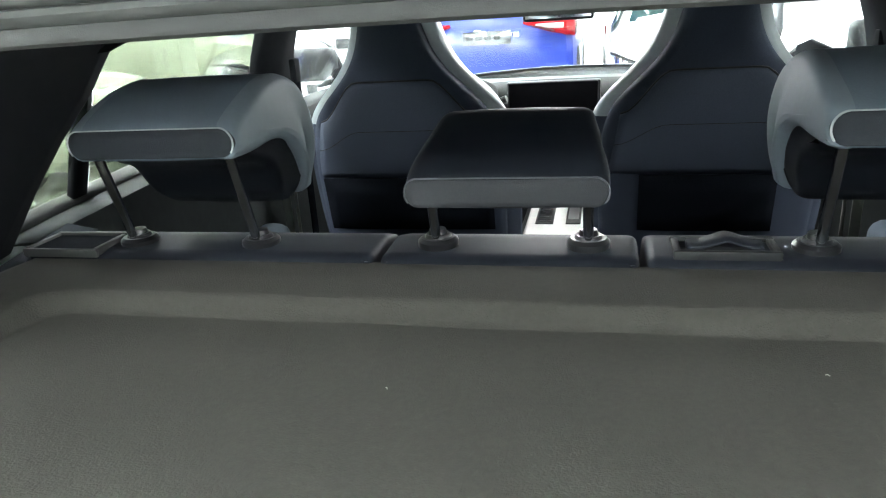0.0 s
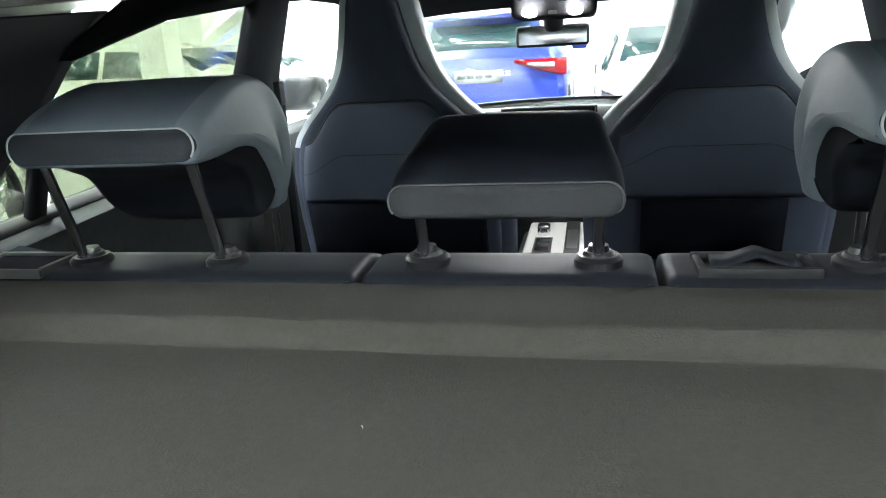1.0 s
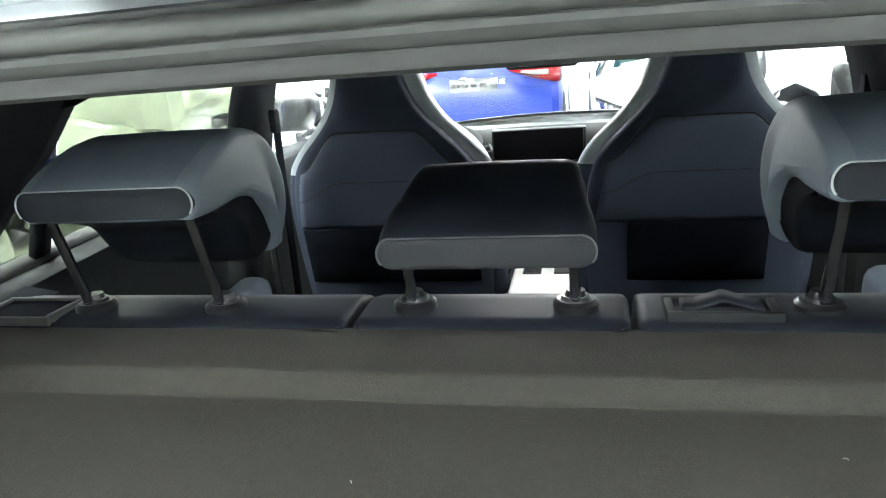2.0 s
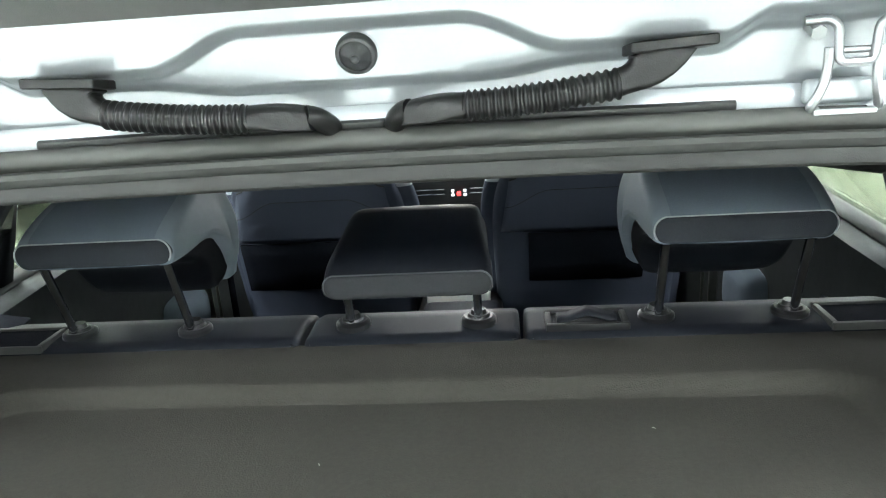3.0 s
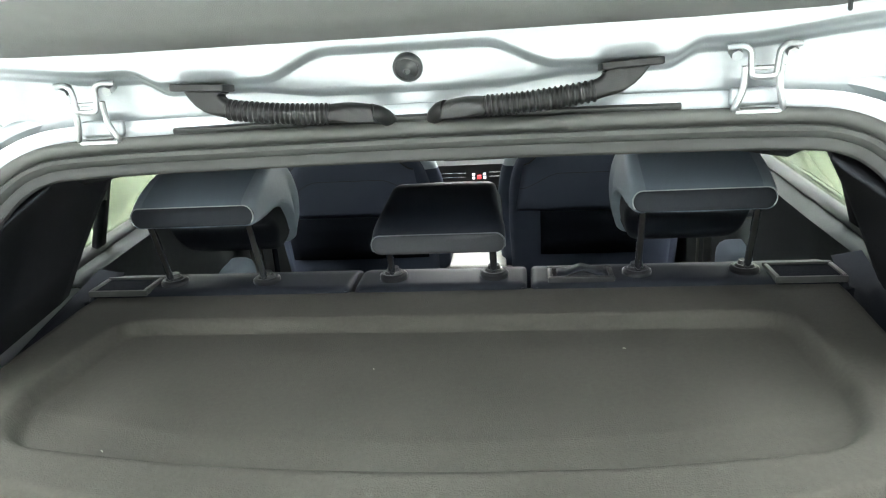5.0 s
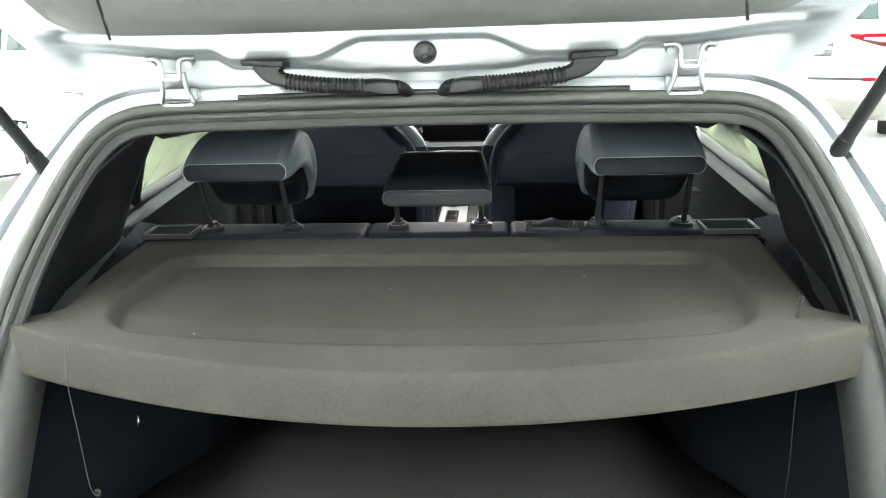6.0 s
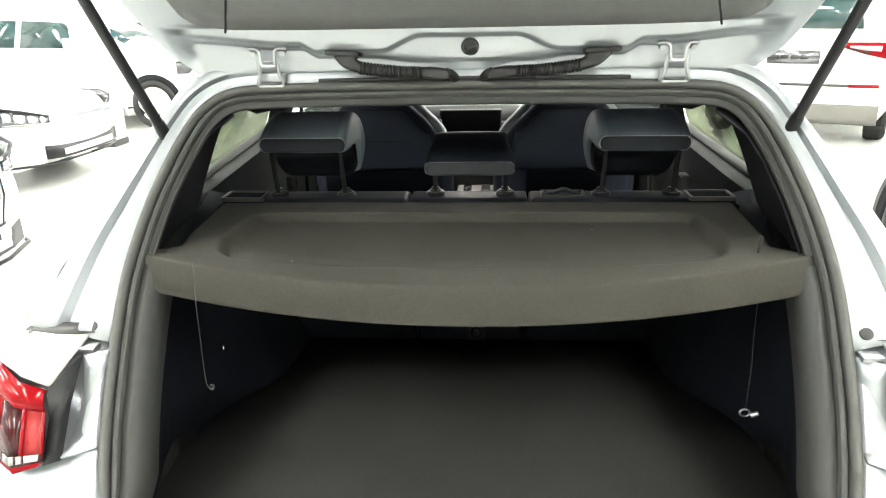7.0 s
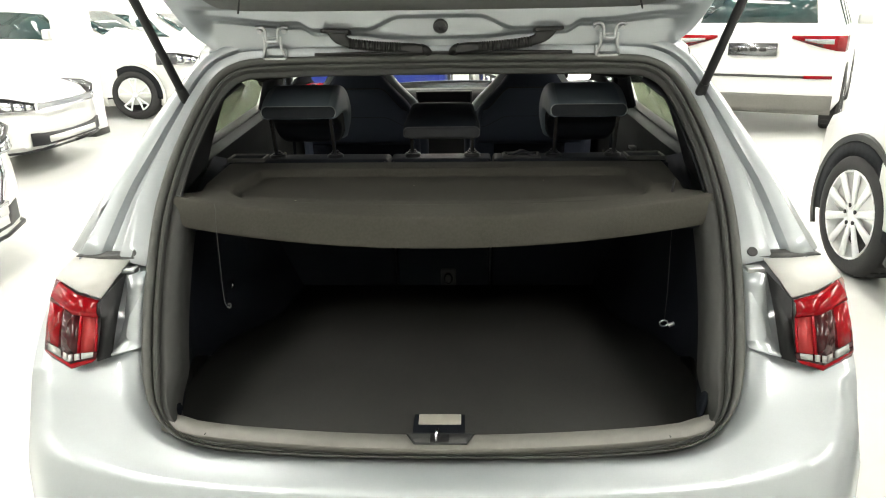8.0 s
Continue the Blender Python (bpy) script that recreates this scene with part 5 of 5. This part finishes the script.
ST = [(-0.02, 0.775), (0.05, 0.80), (0.25, 0.845), (0.6, 0.878), (1.2, 0.893), (2.2, 0.890), (2.9, 0.882), (3.4, 0.85), (3.72, 0.76), (3.90, 0.60), (3.98, 0.35), (4.0, 0.12)]
for sg in (-1, 1):
    rows = []
    for z, k, yk in ((0.22, 0.955, 0.0), (0.30, 0.985, 0.0), (0.55, 1.0, 0.0), (0.78, 0.998, 0.0), (0.90, 0.985, 0.0), (0.955, 0.965, 0.0), (0.985, 0.945, 0.0)):
        rows.append([Vector((sg * x * k, y - (0.06 if (y < 0.1 and z < 0.8) else 0) + (0.02 * (z - 0.55) if y > 3.3 else 0), z - 0.16 * max(0.0, (y - 2.9) / 1.1) * (1 if z > 0.7 else 0))) for x, y in [(p.y, p.x) for p in curve_through([(a, b, 0) for a, b in ST], 50)]])
    part("side_panel", grid(rows), SILVER, car, "silver body side", thick=0.004, deg=50)
    s = lambda *p: [Vector((sg * a, b, z)) for a, b, z in p]
    part("shoulder", grid([s((0.735, 0.01, 0.985), (0.80, 0.25, 0.985), (0.832, 0.6, 0.985), (0.845, 1.2, 0.985), (0.842, 2.2, 0.985), (0.83, 2.75, 0.955)),
                           s((0.72, 0.07, 1.065), (0.75, 0.25, 1.05), (0.79, 0.6, 1.041), (0.80, 1.2, 1.064), (0.80, 2.2, 1.08), (0.79, 2.7, 1.06)),
                           s((0.70, 0.09, 1.085), (0.72, 0.25, 1.06), (0.772, 0.6, 1.049), (0.778, 1.2, 1.072), (0.778, 2.2, 1.087), (0.77, 2.68, 1.066))]), SILVER, car, thick=0.004, deg=50)
    fr = [op(sg * x, z, -0.007) for x, z in ((0.750, 0.985), (0.707, 1.085), (0.651, 1.19), (0.608, 1.27), (0.573, 1.332), (0.555, 1.352))]
    part("rear_quarter", grid([fr, s((0.776, 0.03, 0.985), (0.735, 0.13, 1.085), (0.690, 0.26, 1.19), (0.652, 0.36, 1.27), (0.615, 0.44, 1.338), (0.59, 0.46, 1.37)),
                               s((0.80, 0.12, 0.99), (0.775, 0.56, 1.05), (0.715, 0.68, 1.18), (0.672, 0.76, 1.265), (0.635, 0.82, 1.345), (0.62, 0.84, 1.38))]), SILVER, car, "silver rear quarter", thick=0.004, deg=60)
    part("roof_side", grid([s((0.605, 0.44, 1.345), (0.625, 0.75, 1.345), (0.635, 1.1, 1.397), (0.625, 1.5, 1.430), (0.58, 1.92, 1.439)), s((0.555, 0.40, 1.40), (0.575, 0.75, 1.42), (0.585, 1.1, 1.462), (0.575, 1.5, 1.485), (0.53, 1.92, 1.464))]),
         SILVER, car, thick=0.004, deg=60)
    part("roof_corner", grid([[op(sg * x, z, -0.010) for x, z in ((0.46, 1.388), (0.525, 1.372), (0.562, 1.344), (0.578, 1.326))], s((0.47, 0.40, 1.410), (0.550, 0.41, 1.396), (0.595, 0.43, 1.366), (0.618, 0.45, 1.335))]), SILVER, car, thick=0.003, deg=60)
    part("front_pillar", grid([s((0.58, 1.90, 1.443), (0.66, 2.3, 1.281), (0.72, 2.72, 1.101)), s((0.53, 1.94, 1.453), (0.60, 2.34, 1.281), (0.66, 2.76, 1.101))]), SILVER, car, thick=0.01)
    mir = part("door_mirror", box((sg * 0.80, 2.15, 1.101), (sg * 0.97, 2.24, 1.211), 0.03, 3), BLACK_PLASTIC, car, "black door mirror")
    part("mirror_arm", box((sg * 0.70, 2.18, 1.01), (sg * 0.83, 2.22, 1.04), 0.01), BLACK_PLASTIC, mir)
    for y in (0.62, 3.18):
        wheel_parts(car, (sg * 0.895, y, 0.325), 0.325, sg)
        rows = [[Vector((sg * (0.900 + d), y + rr * math.cos(a), 0.325 + rr * math.sin(a))) for a in [math.pi * (k / 24) * 1.16 - 0.25 for k in range(25)]] for rr, d in ((0.335, -0.03), (0.342, 0.002), (0.370, 0.002), (0.375, -0.02))]
        part("wheel_arch", grid(rows), BLACK_PLASTIC, car, "dark wheel arch", thick=0.003)
    part("headlamp", grid([s((0.45, 3.955, 0.74), (0.62, 3.885, 0.75), (0.76, 3.72, 0.77)), s((0.45, 3.965, 0.66), (0.63, 3.89, 0.665), (0.77, 3.72, 0.68))]), PALE_LENS, car, "clear headlamp", thick=0.02)
part("roof", grid([[Vector((u * w, y, z - 0.03 * u * u)) for u in [k / 6 - 1 for k in range(13)]] for y, z, w in ((0.345, 1.398, 0.545), (0.42, 1.43, 0.56), (0.75, 1.462, 0.575), (1.1, 1.486, 0.585), (1.5, 1.495, 0.575), (1.92, 1.462, 0.53))]),
     SILVER, car, "silver roof", thick=0.004, deg=60)
part("bonnet", grid([[Vector((u * w, y - 0.08 * u * u, z - 0.05 * u * u)) for u in [k / 6 - 1 for k in range(13)]] for y, z, w in ((2.76, 1.065, 0.74), (3.1, 1.02, 0.76), (3.5, 0.94, 0.73), (3.8, 0.84, 0.62), (3.97, 0.74, 0.45))]),
     SILVER, car, "silver bonnet", thick=0.004, deg=60)
part("front_bumper", grid([[Vector((u * 0.62, 4.0 - 0.14 * u * u, z)) for u in [k / 6 - 1 for k in range(13)]] for z in (0.24, 0.45, 0.60, 0.74)]), SILVER, car, thick=0.004)
part("underbody", box((-0.78, 0.0, 0.17), (0.78, 3.8, 0.25), 0.02), BLACK_PLASTIC, car, "black underbody")

# ---- other cars in the showroom ----
def showroom_car(name, where, turn, paint, label, length=4.5, width=1.84, height=1.62, suv=True, spokes=5, rim=None, lamp_in=0.52, lamps=True, belt=None, pane_end=3.05, strip_z=0.57, slats=False):
    """A parked car: middle of its rear edge at `where`, its nose turned by `turn` degrees from +y."""
    m = Matrix.Translation(where) @ Matrix.Rotation(radians(turn), 4, "Z")
    t = thing(name, where, label, "car", "parked showroom cars")
    t.matrix_basis = m
    w, L, H = width / 2, length, height
    zb = belt or (1.04 if suv else 0.95)
    z0 = 0.24 if suv else 0.18
    #            y    half w   belt z  top z   half top  low z
    sec = [(0.00, 0.66 * w, zb - 0.10, zb - 0.02, 0.60 * w, 0.45), (0.02, 0.90 * w, zb - 0.04, zb + 0.02, 0.78 * w, 0.36), (0.10, 0.97 * w, zb, zb + 0.10, 0.74 * w, z0 + 0.06), (0.32, 1.0 * w, zb + 0.01, H - 0.10, 0.66 * w, z0),
           (0.50, 1.0 * w, zb + 0.01, H - 0.02, 0.68 * w, z0), (0.95, 1.0 * w, zb, H, 0.70 * w, z0), (1.6, 1.0 * w, zb - 0.01, H, 0.70 * w, z0), (2.3, 1.0 * w, zb - 0.02, H - 0.03, 0.68 * w, z0), (2.62, 1.0 * w, zb - 0.03, H - 0.12, 0.66 * w, z0),
           (3.25, 1.0 * w, zb - 0.05, zb + 0.03, 0.76 * w, z0), (3.4, 0.995 * w, zb - 0.07, zb - 0.015, 0.80 * w, z0), (3.9, 0.96 * w, zb - 0.14, zb - 0.10, 0.78 * w, z0), (4.25, 0.88 * w, zb - 0.24, zb - 0.20, 0.72 * w, z0 + 0.02),
           (4.42, 0.74 * w, zb - 0.36, zb - 0.32, 0.62 * w, z0 + 0.06), (4.5, 0.45 * w, zb - 0.44, zb - 0.42, 0.38 * w, z0 + 0.14)]
    k = L / 4.5
    P = lambda x, y, z: m @ Vector((x, y, z))

    def half(s_):
        y, hw, b, tz, tw, lo = s_
        y *= k
        return [(0.0, y, lo), (hw * 0.90, y, lo), (hw, y, lo + 0.16 * (b - lo)), (hw * 1.0, y, lo + 0.6 * (b - lo)), (hw * 0.985, y, b - 0.07), (hw * 0.955, y, b), (tw + 0.03 * w, y, tz - 0.05 * (1 if tz > b + 0.2 else 0.2)), (tw * 0.86, y, tz), (0.0, y, tz + 0.012)]

    rows = []
    for s_ in sec:
        h = half(s_)
        rows.append([P(*p) for p in h] + [P(-p[0], p[1], p[2]) for p in h[-2:0:-1]])
    bm = grid(rows, True, None, True)
    body = part("body", bm, paint, None, deg=32)

    def add(nm, bm_, mat, label_="", parent=t, **kw):
        ob = part(nm, bm_, mat, None, label_, **kw)
        ob.parent = parent
        ob.matrix_parent_inverse = m.inverted() if parent is t else Matrix.Identity(4)
        return ob

    body.parent = t
    body.matrix_parent_inverse = m.inverted()

    def at(y):
        """Section at y by straight interpolation."""
        y /= k
        for a, b in zip(sec, sec[1:]):
            if a[0] <= y <= b[0]:
                f = (y - a[0]) / (b[0] - a[0])
                return half(tuple(p + (q - p) * f for p, q in zip(a, b)))
        return half(sec[-1])

    def pane(y0, y1, sg, f0=0.10, f1=0.86, lean0=0.0, lean1=0.0):
        rr = []
        for g in (0.0, 0.5, 1.0):
            row = []
            for f in (f0, 0.5 * (f0 + f1), f1):
                ff = (f - f0) / (f1 - f0)
                y = (y0 + lean0 * ff) * (1 - g) + (y1 + lean1 * ff) * g
                h = at(y)
                a, b = h[5], h[6]
                row.append(P(sg * (a[0] + (b[0] - a[0]) * f + 0.006), y, a[2] + (b[2] - a[2]) * f + 0.003))
            rr.append(row)
        return grid(rr)

    for sg in (-1, 1):
        add("side_window", pane(0.55 * k, 0.98 * k, sg, lean0=0.05), GLASS_CAR, "dark side window", thick=0.004)
        add("side_window", pane(1.03 * k, 1.70 * k, sg), GLASS_CAR, "dark side window", thick=0.004)
        add("side_window", pane(1.78 * k, pane_end * k, sg, lean1=-0.42 * k), GLASS_CAR, "dark side window", thick=0.004)
        for y, hw in ((0.82 * k, w), (3.62 * k, 0.985 * w)):
            wheel_local(t, m, (sg * (hw + 0.008), y, 0.345), 0.345, sg, spokes, rim or BRIGHT_RIM)
            arc = [[P(sg * (hw + d), y + rr * math.cos(a), 0.345 + rr * math.sin(a)) for a in [math.pi * (q / 24) * 1.24 - 0.38 for q in range(25)]] for rr, d in ((0.405, 0.004), (0.410, 0.012), (0.440, 0.012), (0.446, -0.02))]
            add("wheel_arch", grid(arc), GREY_PLASTIC if suv else paint, "wheel arch trim", thick=0.004)
            well = [[P(sg * (hw + 0.007), y + rr * math.cos(a), 0.345 + rr * math.sin(a)) for a in [math.pi * (q / 24) * 1.10 - 0.16 for q in range(25)]] for rr in (0.30, 0.408)]
            add("wheel_well", grid(well), TRIM_DARK, "dark wheel well", thick=0.003)
        add("sill", grid([[P(sg * (w + 0.004), y, z) for y in (1.25 * k, 2.2 * k, 3.15 * k)] for z in (z0 + 0.01, z0 + 0.13)]), BLACK_PLASTIC, thick=0.012)
        mir = add("door_mirror", box((0, 0, 0), (0.2, 0.12, 0.14), 0.03, 3), paint)
        mir.matrix_parent_inverse = Matrix.Identity(4)
        mir.location = (sg * (w + 0.10) - 0.1, 2.55 * k, zb + 0.02)
        # lamps
        tl = add("tail_lamp", grid([[P(sg * x, y - 0.012, zb - 0.03 - hh * g) for x, y, hh in ((0.42 * w, -0.004, 0.03), (0.56 * w, 0.0, 0.075), (0.72 * w, 0.0, 0.12), (0.90 * w, 0.016, 0.16), (0.975 * w, 0.10, 0.17), (0.995 * w, 0.20, 0.15))] for g in (0, 0.5, 1)]), RED_LENS, "red tail lamp", thick=0.03)
        add("lamp_core", grid([[P(sg * x, y - 0.030, zb - 0.065 - hh * g) for x, y, hh in ((0.56 * w, 0.0, 0.02), (0.72 * w, 0.0, 0.050), (0.87 * w, 0.012, 0.055))] for g in (0, 1)]), PALE_LENS, "pale lamp insert", parent=tl, thick=0.006)
        add("lamp_edge", grid([[P(sg * x, y - 0.028, zb - 0.030 - hh * g) for x, y, hh in ((0.50 * w, -0.002, 0.055), (0.62 * w, 0.0, 0.085), (0.76 * w, 0.002, 0.120))] for g in (0.86, 1.0)]), BLACK_PLASTIC, parent=tl, thick=0.006)
        add("reflector", grid([[P(sg * x, y - 0.012, z) for x, y in ((0.60 * w, -0.008), (0.90 * w, 0.025))] for z in (strip_z - 0.017, strip_z + 0.017)]), RED_LENS, "red reflector", thick=0.01)
        if not lamps:
            continue
        zl = zb - 0.31
        lamp_row = ((lamp_in * w, 4.475, 0.05), (0.66 * w, 4.445, 0.075), (0.78 * w, 4.395, 0.095), (0.89 * w, 4.24, 0.125), (0.955 * w, 3.98, 0.13))
        rise = lambda x: 0.05 * ease((abs(x) / w - 0.55) / 0.4)
        hl = add("headlamp", grid([[P(sg * x, y * k, zl + rise(x) + dz * g) for x, y, dz in lamp_row] for g in (-0.6, 0, 0.6)]), LAMP_GLASS, "smoked headlamp with chrome inside", thick=0.02)
        add("lamp_brow", grid([[P(sg * x, y * k + 0.010, zl + rise(x) + dz * g) for x, y, dz in lamp_row] for g in (0.50, 0.68)]), BLACK_PLASTIC, parent=hl, thick=0.02)
        for i0, f0, f1, g0, g1 in ((0, 0.25, 0.95, -0.40, 0.30), (1, 0.12, 0.90, -0.42, 0.28), (2, 0.05, 0.52, -0.44, 0.34), (2, 0.62, 0.98, -0.30, 0.40), (3, 0.10, 0.55, -0.1, 0.36)):
            pa, pb = Vector(lamp_row[i0]), Vector(lamp_row[i0 + 1])
            add("reflector_cup", grid([[P(sg * q.x, q.y * k + d_, zl + rise(q.x) + q.z * g) for q, d_ in ((pa.lerp(pb, f0), 0.013), (pa.lerp(pb, 0.5 * (f0 + f1)), 0.016), (pa.lerp(pb, f1), 0.013))] for g in (g0, 0.5 * (g0 + g1), g1)]), CHROME, "chrome reflector", parent=hl, thick=0.006)
        add("daylight_strip", grid([[P(sg * x, y * k + 0.014, zl + rise(x) + dz * g) for x, y, dz in lamp_row] for g in (-0.62, -0.48)]), PALE_LENS, "pale light strip", parent=hl, thick=0.012)
        add("splitter", grid([[P(sg * x, y * k + 0.020, z) for x, y in ((0.0, 4.50), (0.40 * w, 4.49), (0.74 * w, 4.40), (0.90 * w, 4.22))] for z in (z0 + 0.055, z0 + 0.075)]), BLACK_PLASTIC, "black splitter edge", thick=0.014)
    if lamps:
        if slats:
            gr = add("grille", grid([[P(u * (lamp_in - 0.03) * w * hw_, 4.535 * k - 0.03 * u * u, z) for u in (-1, -0.5, 0, 0.5, 1)] for z, hw_ in ((zb - 0.60, 0.86), (zb - 0.44, 1.0), (zb - 0.255, 0.97))]), BLACK_PLASTIC, "tall black grille with upright chrome slats", thick=0.02)
            for q in range(19):
                u = (q - 9) / 9.6
                add("slat", grid([[P((u + e_) * (lamp_in - 0.03) * w * hw_, 4.552 * k - 0.03 * u * u, z) for e_ in (-0.020, 0.020)] for z, hw_ in ((zb - 0.59, 0.86), (zb - 0.44, 1.0), (zb - 0.265, 0.97))]), CHROME, parent=gr, thick=0.012)
            for zz in (zb - 0.605, zb - 0.258):
                add("grille_frame", grid([[P(u * (lamp_in - 0.02) * w * (0.88 if zz < zb - 0.5 else 0.98), 4.552 * k - 0.03 * u * u, zz + e_) for u in (-1, -0.5, 0, 0.5, 1)] for e_ in (-0.008, 0.008)]), CHROME, parent=gr, thick=0.02)
        else:
            gr = add("grille", grid([[P(u * (lamp_in - 0.03) * w, 4.53 * k - 0.03 * u * u, z) for u in (-1, -0.5, 0, 0.5, 1)] for z in (zb - 0.345, zb - 0.285)]), STEEL, "slim dark grille with a chrome edge", thick=0.02)
            for dz in (-0.284, -0.345):
                add("grille_bar", grid([[P(u * (lamp_in - 0.03) * w, 4.54 * k - 0.03 * u * u, zb + dz + e_) for u in (-1, -0.5, 0, 0.5, 1)] for e_ in (0.0, 0.010)]), CHROME, parent=gr, thick=0.02)
        front = lambda u: 4.535 * k - 0.05 * u * u - 0.10 * abs(u) ** 5
        if slats:
            front = lambda u: 4.535 * k - 0.05 * u * u - 0.10 * abs(u) ** 5 - 0.03
        ik = add("lower_intake", grid([[P(u * 0.66 * w, front(0.82 * u), z0 + 0.15 + (0.060 - 0.012 * (1 - abs(u))) * g + 0.02 * abs(u) ** 3) for u in [q / 4 - 1 for q in range(9)]] for g in (-1, 0, 1)]), BLACK_PLASTIC, "black lower intake", thick=0.02)
        add("intake_bar", grid([[P(u * 0.66 * w, front(0.82 * u) + 0.012, z0 + 0.15 + 0.028 * g) for u in (-0.70, -0.35, 0.0, 0.35, 0.70)] for g in (-1, 1)]), paint, "pale bar in the intake", parent=ik, thick=0.012)
    add("windscreen", grid([[P(u * tw_, y * k, z + 0.012) for u in (-1, -0.5, 0, 0.5, 1)] for y, z, tw_ in ((3.17, zb + 0.06, 0.74 * w), (2.70, H - 0.135, 0.60 * w))]), GLASS_CAR, "dark windscreen", thick=0.006)
    add("rear_window", grid([[P(u * tw_, y * k - 0.012, z) for u in (-1, -0.5, 0, 0.5, 1)] for y, z, tw_ in ((0.105, zb + 0.10, 0.66 * w), (0.30, H - 0.13, 0.57 * w))]), GLASS_CAR, "dark rear window", thick=0.006)
    add("spoiler", grid([[P(u * 0.60 * w, y * k, z) for u in (-1, 0, 1)] for y, z in ((0.16, H - 0.06), (0.45, H - 0.02))]), paint, thick=0.025)
    add("rear_bumper_trim", grid([[P(u * w * 0.93, 0.0 - 0.012 + 0.05 * u ** 4 + (0.03 if z < 0.3 else 0), z) for u in [q / 6 - 1 for q in range(13)]] for z in (0.26, 0.33, 0.45, 0.47)]), SILL, "grey lower bumper", thick=0.02)
    add("rear_strip", grid([[P(u * w * 0.60, -0.020, z) for u in (-1, 0, 1)] for z in (strip_z - 0.013, strip_z + 0.013)]), GREY_PLASTIC, "dark strip across the bumper", thick=0.012)
    pl_ = add("number_plate", grid([[P(u * 0.26, -0.022, z) for u in (-1, 1)] for z in (zb - 0.255, zb - 0.115)]), DARK_STEEL, "dark plate holder with plain bars", thick=0.012)
    for q in range(4):
        add("bar", grid([[P(-0.19 + 0.10 * q + u * 0.035, -0.031, z) for u in (-1, 1)] for z in (zb - 0.205, zb - 0.165)]), GREY_PLASTIC, parent=pl_, thick=0.002)
    return t


def wheel_local(t, m, c, r, sg, spokes, rim):
    ty = wheel_parts(t, c, r, sg, spokes, 0.21, rim)
    ty.matrix_parent_inverse = Matrix.Identity(4)
    return ty



showroom_car("white_suv", (3.10, -1.17, 0), 0, WHITE_PAINT, "white sports utility car with black arches and ten-spoke rims", 4.5, 1.84, 1.68, True, 10, rim=BRIGHT_RIM, lamps=False)
showroom_car("white_suv", (3.35, 7.09, 0), -29, WHITE_PAINT, "large white sports utility car with a dark plate holder", 4.7, 1.88, 1.80, True, 5, belt=1.145, strip_z=0.67)
showroom_car("white_hatchback", (-8.24, 9.55, 0), -90, WHITE_PAINT, "white hatchback with black and chrome five-spoke rims", 4.5, 1.84, 1.60, False, 5, belt=1.09, pane_end=2.80)
showroom_car("white_estate", (-8.4, 5.6, 0), -90, WHITE_PAINT, "white estate car with slim headlamps ", 4.5, 1.84, 1.50, False, 5, lamp_in=0.55)
showroom_car("white_saloon", (-7.10, 2.08, 0), -90, WHITE_PAINT, "white car with an upright slatted chrome grille near the silver hatchback", 4.5, 1.82, 1.56, False, 10, belt=1.04, slats=True)
showroom_car("white_hatchback", (-8.4, 12.8, 0), -90, WHITE_PAINT, "white hatchback at the end of a row", 4.5, 1.84, 1.55, True, 5)
blue = showroom_car("blue_hatchback", (-1.10, 7.6, 0), 0, BLUE_PAINT, "blue hatchback with red tail lamps ahead of the silver car", 4.4, 1.86, 1.62, True, 5, belt=1.14)
badge = part("badge", cyl((-1.20, 7.575, 0.985), (-1.20, 7.59, 0.985), 0.062, n=28), CHROME, blue, "round chrome badge")
for q in range(5):
    part("letter_bar", box((-1.10 + 0.072 * q, 7.578, 0.955), (-1.042 + 0.072 * q, 7.586, 1.005), 0.002), CHROME, blue)
showroom_car("white_hatchback", (1.05, 11.2, 0), 180, WHITE_PAINT, "white car with chrome details facing the silver car", 4.4, 1.8, 1.5, False, 10)
column = thing("showroom_column", (-4.675, 7.365, 0), "square white showroom column between parked cars", "column")
part("shaft", box((-4.84, 7.20, 0), (-4.51, 7.53, 4.2), 0.008), WALL, column)
part("skirting", box((-4.85, 7.19, 0), (-4.50, 7.54, 0.08), 0.004), GREY_PLASTIC, column)
